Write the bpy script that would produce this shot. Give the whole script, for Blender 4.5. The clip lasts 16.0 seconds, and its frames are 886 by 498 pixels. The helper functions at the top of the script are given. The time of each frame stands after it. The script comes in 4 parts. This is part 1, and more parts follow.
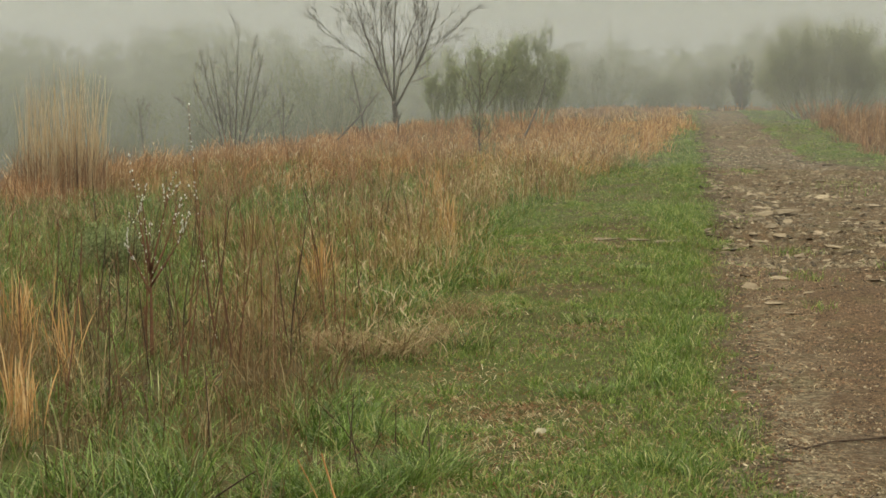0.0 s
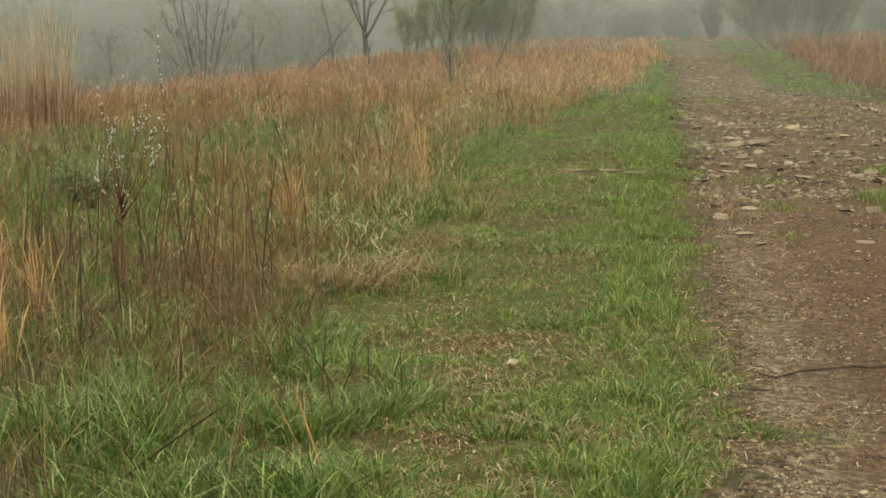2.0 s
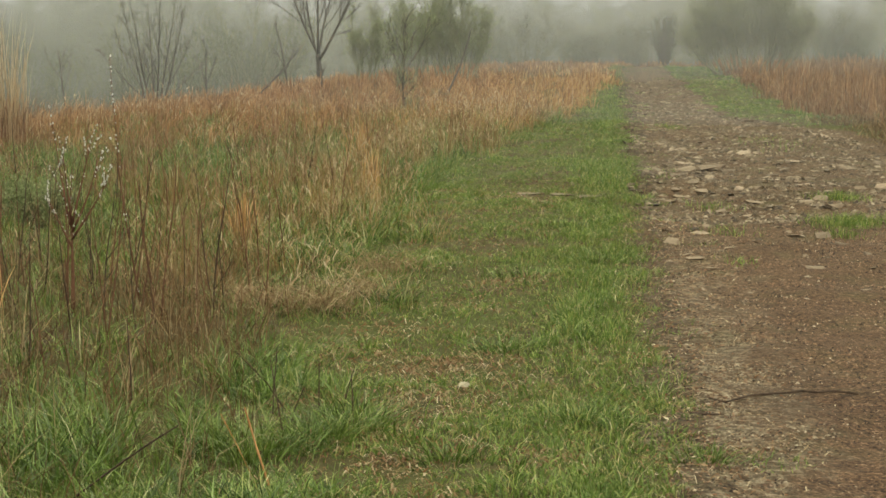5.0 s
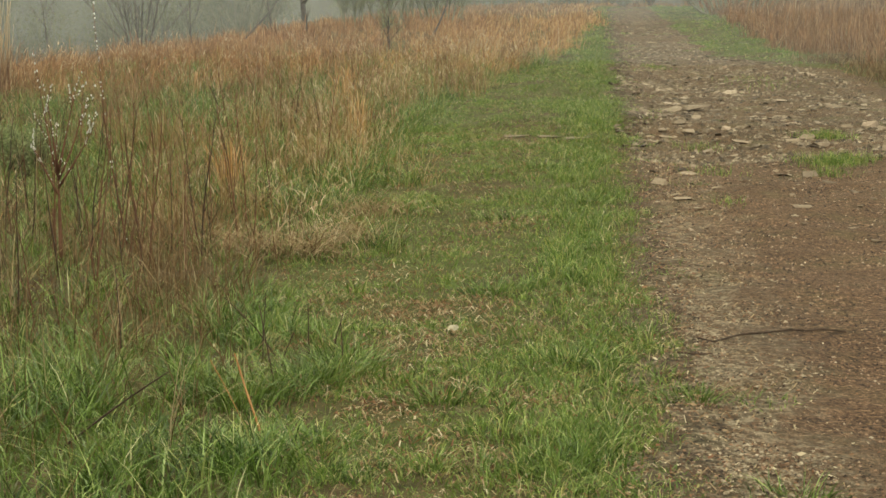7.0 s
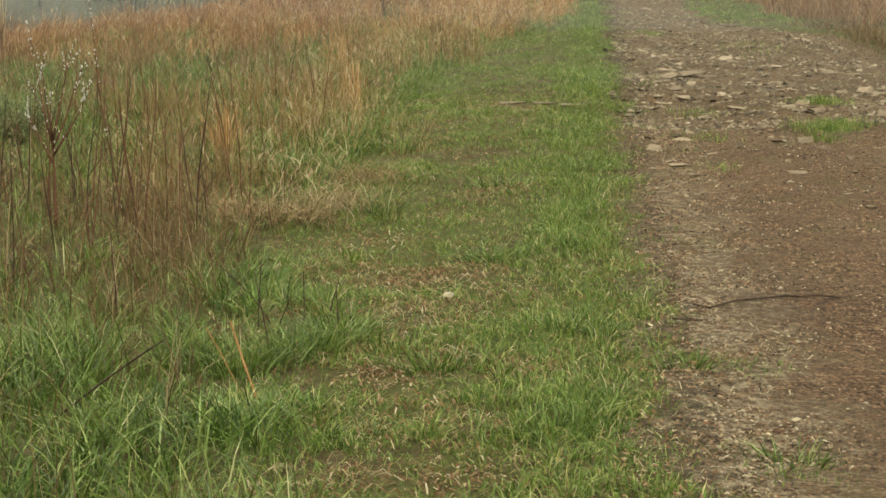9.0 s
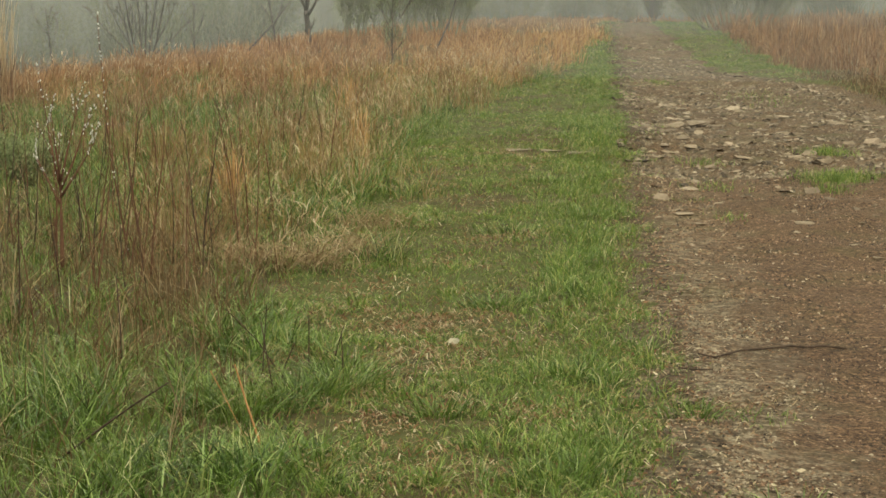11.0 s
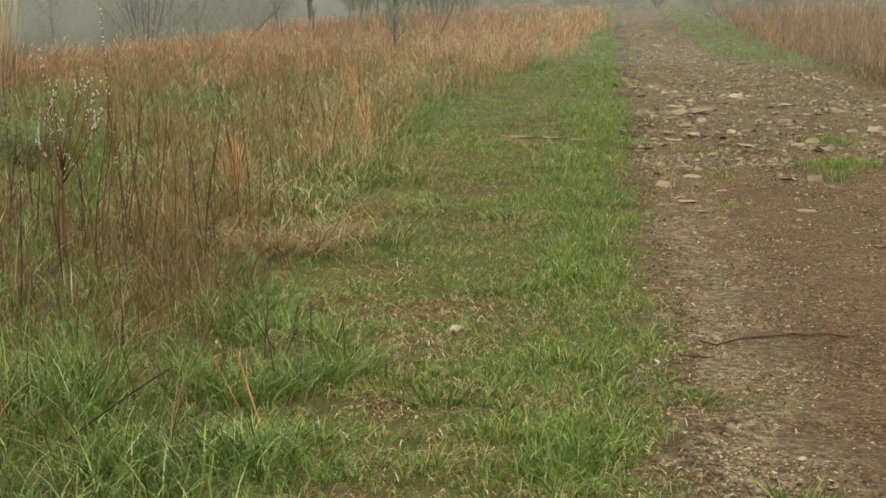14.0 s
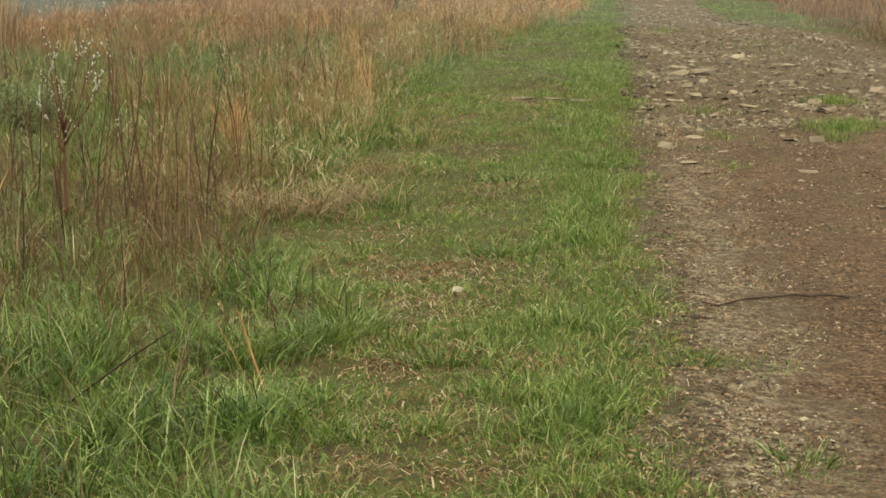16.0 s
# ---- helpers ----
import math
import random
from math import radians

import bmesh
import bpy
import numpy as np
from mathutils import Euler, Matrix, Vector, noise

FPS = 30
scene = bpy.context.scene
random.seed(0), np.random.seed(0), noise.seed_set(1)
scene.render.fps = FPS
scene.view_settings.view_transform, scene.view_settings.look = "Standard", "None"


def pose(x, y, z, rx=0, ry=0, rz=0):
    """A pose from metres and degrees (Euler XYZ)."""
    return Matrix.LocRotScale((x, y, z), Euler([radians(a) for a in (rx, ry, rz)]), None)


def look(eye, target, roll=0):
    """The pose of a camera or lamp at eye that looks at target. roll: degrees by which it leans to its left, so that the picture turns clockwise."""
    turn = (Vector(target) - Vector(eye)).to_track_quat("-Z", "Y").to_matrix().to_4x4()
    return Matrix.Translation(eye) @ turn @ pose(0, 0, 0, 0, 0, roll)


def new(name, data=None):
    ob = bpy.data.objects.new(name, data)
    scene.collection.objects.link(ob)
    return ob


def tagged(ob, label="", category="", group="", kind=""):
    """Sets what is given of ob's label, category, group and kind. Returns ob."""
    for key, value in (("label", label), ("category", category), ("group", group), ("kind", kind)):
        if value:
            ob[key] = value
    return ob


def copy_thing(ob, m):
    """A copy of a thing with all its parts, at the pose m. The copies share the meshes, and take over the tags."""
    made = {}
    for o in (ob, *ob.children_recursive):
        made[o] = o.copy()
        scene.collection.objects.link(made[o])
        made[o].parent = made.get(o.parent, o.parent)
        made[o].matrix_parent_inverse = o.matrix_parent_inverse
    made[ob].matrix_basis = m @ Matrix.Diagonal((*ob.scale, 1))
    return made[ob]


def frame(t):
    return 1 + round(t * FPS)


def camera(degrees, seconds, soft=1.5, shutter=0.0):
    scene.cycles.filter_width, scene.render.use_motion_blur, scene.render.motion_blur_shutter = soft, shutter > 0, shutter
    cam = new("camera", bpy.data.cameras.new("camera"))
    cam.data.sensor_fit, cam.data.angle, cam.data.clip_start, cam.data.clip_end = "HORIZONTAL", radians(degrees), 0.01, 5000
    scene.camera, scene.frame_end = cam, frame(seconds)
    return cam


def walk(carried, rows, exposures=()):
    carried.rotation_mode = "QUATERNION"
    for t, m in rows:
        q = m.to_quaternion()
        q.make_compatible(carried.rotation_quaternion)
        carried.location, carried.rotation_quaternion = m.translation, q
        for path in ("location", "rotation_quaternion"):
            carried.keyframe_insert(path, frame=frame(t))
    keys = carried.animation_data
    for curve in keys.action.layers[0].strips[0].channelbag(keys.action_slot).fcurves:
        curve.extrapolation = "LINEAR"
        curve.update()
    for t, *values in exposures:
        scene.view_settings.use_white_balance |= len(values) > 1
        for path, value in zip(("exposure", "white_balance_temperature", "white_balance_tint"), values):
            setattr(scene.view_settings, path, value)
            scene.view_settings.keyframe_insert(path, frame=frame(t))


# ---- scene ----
# A person stands still at the edge of a farm track and turns a zoomed-in camera.
cam = camera(28.0, 16.0, soft=1.6)
EYE = 1.6
ROWS = [  # seconds, then the turn in degrees
    (0.0, 84.352, 0.0, -0.0),
    (0.5, 83.185, -0.066, -0.634),
    (1.0, 82.133, 0.068, -0.676),
    (1.5, 81.817, 0.211, -0.768),
    (2.0, 82.154, 0.174, -0.944),
    (2.5, 83.344, -0.288, -1.625),
    (3.0, 83.581, -0.541, -2.161),
    (3.5, 83.368, -0.498, -2.126),
    (3.7, 83.262, -0.451, -2.023),
    (6.0, 82.294, -0.292, -2.84),
    (6.5, 81.701, -0.127, -2.948),
    (7.0, 81.067, 0.239, -2.918),
    (7.5, 80.549, 0.394, -2.751),
    (8.0, 80.167, 0.394, -2.993),
    (8.2, 80.06, 0.358, -3.132),
    (10.3, 79.988, 0.279, -2.832),
    (10.5, 80.868, 0.073, -2.741),
    (11.0, 81.491, -0.281, -2.792),
    (11.5, 81.721, -0.649, -3.084),
    (12.0, 82.017, -0.875, -3.124),
    (12.5, 81.667, -0.732, -2.874),
    (13.0, 81.057, -0.695, -2.827),
    (13.5, 81.027, -0.516, -2.751),
    (14.0, 81.061, -0.469, -2.694),
    (14.5, 80.981, -0.417, -2.712),
    (15.0, 80.828, -0.596, -3.132),
    (15.5, 80.312, -0.871, -3.007),
    (16.0, 79.821, -0.334, -2.658),
]
walk(cam, [(t, pose(0, 0, EYE, rx, ry, rz)) for t, rx, ry, rz in ROWS], [(0.0, -0.14), (1.0, -0.11), (1.5, -0.07), (3.5, -0.12), (6.0, -0.04), (8.0, 0.01), (10.5, 0.09), (11.0, -0.04), (12.0, -0.02), (15.0, 0.0), (16.0, 0.04)])

# ---- sky and light: a bright overcast morning in mist ----
world = bpy.data.worlds.new("overcast_sky")
scene.world = world
world.use_nodes = True
wn, wl = world.node_tree.nodes, world.node_tree.links
bg = wn["Background"]
sky = wn.new("ShaderNodeTexSky")
sky.sky_type, sky.sun_disc = "NISHITA", False
sky.sun_elevation, sky.sun_rotation = radians(48), radians(160)
sky.air_density, sky.dust_density = 1.0, 4.0
scaled = wn.new("ShaderNodeMix")
scaled.data_type, scaled.blend_type = "RGBA", "MULTIPLY"
scaled.inputs["Factor"].default_value = 1.0
wl.new(sky.outputs[0], scaled.inputs["A"])
scaled.inputs["B"].default_value = (0.09, 0.09, 0.09, 1)
cloud = wn.new("ShaderNodeMix")
cloud.data_type = "RGBA"
cloud.inputs["Factor"].default_value = 0.9
wl.new(scaled.outputs["Result"], cloud.inputs["A"])
where = wn.new("ShaderNodeTexCoord")
parts_of = wn.new("ShaderNodeSeparateXYZ")
wl.new(where.outputs["Generated"], parts_of.inputs[0])
dome = wn.new("ShaderNodeValToRGB")  # an overcast sky is several times brighter overhead than low down
dome.color_ramp.elements[0].position, dome.color_ramp.elements[0].color = 0.03, (0.735, 0.75, 0.76, 1)
dome.color_ramp.elements[1].position, dome.color_ramp.elements[1].color = 0.9, (2.32, 2.23, 1.66, 1)
wl.new(parts_of.outputs[2], dome.inputs[0])
wl.new(dome.outputs[0], cloud.inputs["B"])
wl.new(cloud.outputs["Result"], bg.inputs["Color"])
bg.inputs["Strength"].default_value = 1.0

sun = new("sun", bpy.data.lights.new("sun", "SUN"))
sun.data.energy, sun.data.angle, sun.data.color = 2.1, radians(40), (1.0, 0.96, 0.80)
sun.matrix_world = look((0, 0, 30), (-3, 12, 0))


# ---- materials ----
class Mat:
    """A small node builder."""

    def __init__(self, name):
        self.m = bpy.data.materials.new(name)
        self.m.use_nodes = True
        self.n, self.l = self.m.node_tree.nodes, self.m.node_tree.links
        self.bsdf, self.out = self.n["Principled BSDF"], self.n["Material Output"]

    def pos(self):
        return self.n.new("ShaderNodeNewGeometry").outputs["Position"]

    def noise(self, scale, detail=4.0, rough=0.6, stretch=None):
        t = self.n.new("ShaderNodeTexNoise")
        t.inputs["Scale"].default_value, t.inputs["Detail"].default_value, t.inputs["Roughness"].default_value = scale, detail, rough
        p = self.pos()
        if stretch:
            mp = self.n.new("ShaderNodeMapping")
            mp.inputs["Scale"].default_value = stretch
            self.l.new(p, mp.inputs["Vector"])
            p = mp.outputs[0]
        self.l.new(p, t.inputs["Vector"])
        return t.outputs[0]

    def ramp(self, fac, stops):
        r = self.n.new("ShaderNodeValToRGB")
        while len(r.color_ramp.elements) < len(stops):
            r.color_ramp.elements.new(0.5)
        for e, (p, c) in zip(r.color_ramp.elements, stops):
            e.position = p
            e.color = (*c, 1) if len(c) == 3 else c
        self.l.new(fac, r.inputs[0])
        return r.outputs[0]

    def mix(self, fac, a, b, blend="MIX"):
        x = self.n.new("ShaderNodeMix")
        x.data_type, x.blend_type = "RGBA", blend
        for v, s in ((fac, "Factor"), (a, "A"), (b, "B")):
            if isinstance(v, (int, float)):
                x.inputs[s].default_value = v
            elif isinstance(v, tuple):
                x.inputs[s].default_value = (*v, 1)
            else:
                self.l.new(v, x.inputs[s])
        return x.outputs["Result"]

    def math(self, op, a, b=0.0, clamp=False):
        x = self.n.new("ShaderNodeMath")
        x.operation, x.use_clamp = op, clamp
        for i, v in enumerate((a, b)):
            if isinstance(v, (int, float)):
                x.inputs[i].default_value = v
            else:
                self.l.new(v, x.inputs[i])
        return x.outputs[0]

    def island(self):
        return self.n.new("ShaderNodeNewGeometry").outputs["Random Per Island"]

    def per_object(self):
        return self.n.new("ShaderNodeObjectInfo").outputs["Random"]

    def bump(self, height, strength, distance):
        b = self.n.new("ShaderNodeBump")
        b.inputs["Strength"].default_value, b.inputs["Distance"].default_value = strength, distance
        self.l.new(height, b.inputs["Height"])
        self.l.new(b.outputs[0], self.bsdf.inputs["Normal"])

    def finish(self, color, rough=0.7, spec=0.3):
        if isinstance(color, tuple):
            self.bsdf.inputs["Base Color"].default_value = (*color, 1)
        else:
            self.l.new(color, self.bsdf.inputs["Base Color"])
        self.bsdf.inputs["Roughness"].default_value = rough
        self.bsdf.inputs["Specular IOR Level"].default_value = spec
        return self.m

    def leafy(self, color, rough=0.55, spec=0.3, through_light=0.30):
        """Thin blades and leaves let part of the light through."""
        self.finish(color, rough, spec)
        tr = self.n.new("ShaderNodeBsdfTranslucent")
        self.l.new(color, tr.inputs["Color"])
        mx = self.n.new("ShaderNodeMixShader")
        mx.inputs[0].default_value = through_light
        self.l.new(self.bsdf.outputs[0], mx.inputs[1])
        self.l.new(tr.outputs[0], mx.inputs[2])
        self.l.new(mx.outputs[0], self.out.inputs["Surface"])
        return self.m


def blade_material(name, stops, patch, patch_scale=0.9, patch_amount=0.5, rough=0.5, spec=0.35, second=None):
    """Colour by blade, drifting in patches of the field."""
    k = Mat(name)
    c = k.ramp(k.island(), stops)
    f = k.ramp(k.noise(patch_scale, 3.0, 0.55), [(0.38, (0, 0, 0)), (0.66, (1, 1, 1))])
    c = k.mix(k.math("MULTIPLY", f, patch_amount), c, patch)
    if second:
        f = k.ramp(k.noise(patch_scale * 2.3, 4.0, 0.6), [(0.50, (0, 0, 0)), (0.68, (1, 1, 1))])
        c = k.mix(k.math("MULTIPLY", f, 0.6), c, k.mix(1.0, c, second, "MULTIPLY"))
    return k.leafy(c, rough, spec)


LAWN = blade_material("lawn_blades", [(0.0, (0.028, 0.056, 0.008)), (0.28, (0.078, 0.142, 0.021)), (0.62, (0.150, 0.236, 0.044)), (0.86, (0.30, 0.385, 0.100)), (0.945, (0.42, 0.37, 0.13)), (1.0, (0.60, 0.53, 0.30))], (0.142, 0.192, 0.034), 1.5, 0.4, 0.42, 0.4, (0.52, 0.66, 0.70))
LUSH = blade_material("lush_blades", [(0.0, (0.022, 0.046, 0.006)), (0.40, (0.068, 0.124, 0.018)), (0.72, (0.150, 0.244, 0.041)), (0.88, (0.30, 0.40, 0.120)), (0.955, (0.38, 0.36, 0.13)), (1.0, (0.60, 0.58, 0.34))], (0.115, 0.150, 0.020), 1.4, 0.40, 0.38, 0.5, (0.50, 0.64, 0.7))
STRAW = blade_material("straw_blades", [(0.0, (0.16, 0.108, 0.042)), (0.4, (0.28, 0.198, 0.084)), (0.8, (0.40, 0.305, 0.145)), (1.0, (0.58, 0.49, 0.30))], (0.30, 0.18, 0.07), 0.8, 0.4, 0.7, 0.2)
BROWN = blade_material("dead_weed_blades", [(0.0, (0.045, 0.032, 0.016)), (0.45, (0.125, 0.086, 0.042)), (0.80, (0.225, 0.165, 0.085)), (1.0, (0.44, 0.36, 0.22))], (0.165, 0.088, 0.038), 1.4, 0.45, 0.75, 0.2)
SEDGE = blade_material("broomsedge_blades", [(0.0, (0.080, 0.038, 0.021)), (0.25, (0.21, 0.100, 0.050)), (0.65, (0.39, 0.200, 0.096)), (0.88, (0.51, 0.315, 0.170)), (1.0, (0.64, 0.48, 0.31))], (0.36, 0.220, 0.095), 0.21, 0.5, 0.75, 0.2, (0.62, 0.58, 0.56))
RUST = blade_material("rust_brown_stems", [(0.0, (0.075, 0.040, 0.023)), (0.5, (0.210, 0.115, 0.064)), (0.85, (0.37, 0.225, 0.128)), (1.0, (0.50, 0.38, 0.25))], (0.25, 0.140, 0.075), 0.9, 0.5, 0.75, 0.2)
GOLD = blade_material("golden_grass_blades", [(0.0, (0.19, 0.110, 0.047)), (0.35, (0.42, 0.240, 0.098)), (0.75, (0.60, 0.375, 0.165)), (1.0, (0.72, 0.53, 0.30))], (0.54, 0.30, 0.125), 0.5, 0.5, 0.7, 0.2)
MATTED = blade_material("matted_grass_blades", [(0.0, (0.095, 0.066, 0.034)), (0.4, (0.25, 0.185, 0.098)), (0.8, (0.40, 0.31, 0.18)), (1.0, (0.58, 0.49, 0.33))], (0.28, 0.185, 0.085), 1.6, 0.4, 0.7, 0.2)
PALE = blade_material("tall_plume_blades", [(0.0, (0.34, 0.25, 0.15)), (0.6, (0.50, 0.39, 0.25)), (1.0, (0.62, 0.53, 0.38))], (0.46, 0.32, 0.17), 0.8, 0.5, 0.75, 0.2)


def soil_ground():
    k = Mat("field_soil")
    a = k.ramp(k.noise(9.0, 6.0, 0.7), [(0.3, (0.024, 0.016, 0.009)), (0.52, (0.075, 0.052, 0.026)), (0.72, (0.17, 0.125, 0.070))])
    g = k.ramp(k.noise(0.8, 4.0, 0.6), [(0.36, (0, 0, 0)), (0.58, (1, 1, 1))])
    c = k.mix(k.math("MULTIPLY", g, 0.7), a, (0.066, 0.086, 0.020))
    k.bump(k.noise(26.0, 5.0, 0.7), 0.9, 0.04)
    return k.finish(c, 0.9, 0.2)


def track_soil():
    """Red-brown gritty soil, greyer and damp where the stones are washed out, sandy and pale along the left edge."""
    k = Mat("track_soil")
    fine = k.ramp(k.noise(62.0, 5.0, 0.75), [(0.37, (0.016, 0.010, 0.006)), (0.46, (0.104, 0.062, 0.035)), (0.56, (0.215, 0.138, 0.082)), (0.68, (0.46, 0.34, 0.225))])
    coarse = k.ramp(k.noise(21.0, 5.0, 0.7), [(0.36, (0.42, 0.37, 0.33)), (0.62, (1.08, 1.02, 0.95))])
    c = k.mix(1.0, fine, coarse, "MULTIPLY")
    sx = k.n.new("ShaderNodeSeparateXYZ")
    k.l.new(k.pos(), sx.inputs[0])
    x, y = sx.outputs[0], sx.outputs[1]
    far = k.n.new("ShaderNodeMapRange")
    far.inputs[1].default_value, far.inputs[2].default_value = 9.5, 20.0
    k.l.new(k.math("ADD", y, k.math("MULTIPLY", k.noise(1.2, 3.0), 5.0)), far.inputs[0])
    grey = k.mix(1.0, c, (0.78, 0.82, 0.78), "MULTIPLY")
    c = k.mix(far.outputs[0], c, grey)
    u = k.math("SUBTRACT", x, k.math("ADD", k.math("MULTIPLY", y, 0.14), 0.33))
    side = k.n.new("ShaderNodeMapRange")
    side.inputs[1].default_value, side.inputs[2].default_value, side.inputs[3].default_value, side.inputs[4].default_value = 0.15, 0.65, 1.0, 0.0
    k.l.new(k.math("ADD", u, k.math("MULTIPLY", k.math("SUBTRACT", k.noise(3.0, 5.0, 0.7), 0.5), 1.2)), side.inputs[0])
    pale = k.ramp(k.math("ADD", k.math("MULTIPLY", k.noise(16.0, 5.0, 0.7), 0.6), k.math("MULTIPLY", k.noise(60.0, 4.0, 0.75), 0.4)), [(0.40, (0.030, 0.022, 0.014)), (0.49, (0.13, 0.103, 0.064)), (0.60, (0.40, 0.335, 0.235))])
    near = k.math("SUBTRACT", 1.0, far.outputs[0])
    c = k.mix(k.math("MULTIPLY", side.outputs[0], k.math("MULTIPLY", near, k.ramp(k.noise(4.0, 5.0, 0.75), [(0.34, (0.08, 0.08, 0.08)), (0.54, (0.95, 0.95, 0.95))])), True), c, pale)
    damp = k.ramp(k.noise(0.7, 4.0, 0.6, (1, 0.6, 1)), [(0.48, (0, 0, 0)), (0.64, (1, 1, 1))])
    c = k.mix(k.math("MULTIPLY", damp, 0.50), c, k.mix(1.0, c, (0.45, 0.43, 0.42), "MULTIPLY"))
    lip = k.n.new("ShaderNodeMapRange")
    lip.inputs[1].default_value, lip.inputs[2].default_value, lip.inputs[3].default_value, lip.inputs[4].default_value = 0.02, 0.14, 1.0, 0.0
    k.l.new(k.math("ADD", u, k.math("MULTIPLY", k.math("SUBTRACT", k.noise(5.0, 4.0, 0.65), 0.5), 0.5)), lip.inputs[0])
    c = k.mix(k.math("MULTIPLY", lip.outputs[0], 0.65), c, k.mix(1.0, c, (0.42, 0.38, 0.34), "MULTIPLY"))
    moss = k.ramp(k.noise(1.9, 5.0, 0.7), [(0.50, (0, 0, 0)), (0.68, (1, 1, 1))])
    c = k.mix(k.math("MULTIPLY", moss, k.math("ADD", 0.25, k.math("MULTIPLY", far.outputs[0], 0.35))), c, (0.085, 0.090, 0.034))
    k.bump(k.noise(60.0, 6.0, 0.75), 1.0, 0.02)
    return k.finish(c, 0.85, 0.25)


def stone_material(name, stops):
    k = Mat(name)
    c = k.ramp(k.per_object() if name == "field_stone" else k.island(), stops)
    v = k.ramp(k.noise(22.0, 5.0, 0.7), [(0.3, (0.62, 0.60, 0.58)), (0.7, (1.12, 1.1, 1.06))])
    c = k.mix(1.0, c, v, "MULTIPLY")
    lichen = k.ramp(k.noise(9.0, 4.0, 0.6), [(0.56, (0, 0, 0)), (0.70, (1, 1, 1))])
    c = k.mix(k.math("MULTIPLY", lichen, 0.35), c, (0.13, 0.095, 0.06))
    k.bump(k.noise(60.0, 4.0, 0.6), 0.5, 0.01)
    return k.finish(c, 0.72, 0.35)


STONE = stone_material("field_stone", [(0.0, (0.120, 0.090, 0.060)), (0.35, (0.185, 0.145, 0.098)), (0.75, (0.27, 0.215, 0.150)), (0.93, (0.34, 0.28, 0.205)), (1.0, (0.19, 0.12, 0.076))])
GRIT = stone_material("gravel_grit", [(0.0, (0.016, 0.010, 0.006)), (0.36, (0.045, 0.027, 0.016)), (0.60, (0.165, 0.092, 0.052)), (0.84, (0.255, 0.160, 0.098)), (0.95, (0.33, 0.24, 0.165)), (1.0, (0.46, 0.39, 0.29))])
BURIED = stone_material("sunk_stone", [(0.0, (0.150, 0.122, 0.082)), (1.0, (0.20, 0.165, 0.112))])
WHITESTONE = stone_material("whitish_stone", [(0.0, (0.30, 0.28, 0.20)), (1.0, (0.34, 0.32, 0.23))])
CLOD = stone_material("dried_mud", [(0.0, (0.10, 0.078, 0.05)), (0.4, (0.18, 0.145, 0.095)), (0.8, (0.29, 0.24, 0.165)), (1.0, (0.40, 0.34, 0.25))])
RUBBLE = stone_material("washed_rubble", [(0.0, (0.040, 0.030, 0.020)), (0.35, (0.100, 0.076, 0.048)), (0.7, (0.180, 0.142, 0.095)), (0.92, (0.24, 0.195, 0.135)), (1.0, (0.33, 0.28, 0.205))])


def bark(name, a, b):
    k = Mat(name)
    c = k.ramp(k.noise(18.0, 5.0, 0.7, (1, 1, 0.3)), [(0.3, a), (0.7, b)])
    k.bump(k.noise(40.0, 4.0, 0.6, (1, 1, 0.25)), 0.5, 0.01)
    return k.finish(c, 0.85, 0.2)


BARK = bark("grey_bark", (0.045, 0.040, 0.036), (0.115, 0.102, 0.092))
GREENBARK = bark("young_green_bark", (0.15, 0.155, 0.10), (0.27, 0.275, 0.185))
TWIG = bark("dark_twig_bark", (0.028, 0.019, 0.013), (0.085, 0.057, 0.040))
REDTWIG = bark("red_brown_stem_bark", (0.075, 0.036, 0.022), (0.17, 0.085, 0.05))


REED = bark("orange_dry_reed", (0.22, 0.10, 0.035), (0.42, 0.23, 0.10))


def leaf_material(name, stops):
    k = Mat(name)
    return k.leafy(k.ramp(k.island(), stops), 0.6, 0.25, 0.4)


LEAF = leaf_material("spring_leaf", [(0.0, (0.125, 0.160, 0.060)), (0.6, (0.200, 0.245, 0.098)), (1.0, (0.30, 0.34, 0.16))])
SAGE = leaf_material("sage_leaf", [(0.0, (0.155, 0.180, 0.088)), (0.6, (0.240, 0.268, 0.138)), (1.0, (0.34, 0.36, 0.20))])
DARKLEAF = leaf_material("evergreen_leaf", [(0.0, (0.045, 0.058, 0.030)), (0.6, (0.080, 0.096, 0.046)), (1.0, (0.13, 0.14, 0.07))])
DIMLEAF = leaf_material("dim_scrub_leaf", [(0.0, (0.085, 0.105, 0.056)), (0.6, (0.140, 0.162, 0.092)), (1.0, (0.21, 0.23, 0.14))])
JUNIPER = leaf_material("juniper_leaf", [(0.0, (0.11, 0.145, 0.060)), (0.6, (0.215, 0.255, 0.115)), (1.0, (0.32, 0.36, 0.18))])
LITTER = leaf_material("dead_leaf_litter", [(0.0, (0.075, 0.045, 0.024)), (0.25, (0.22, 0.105, 0.055)), (0.55, (0.29, 0.19, 0.105)), (0.85, (0.40, 0.315, 0.19)), (1.0, (0.60, 0.52, 0.37))])
BUD = leaf_material("white_bud", [(0.0, (0.50, 0.48, 0.42)), (1.0, (0.78, 0.77, 0.72))])


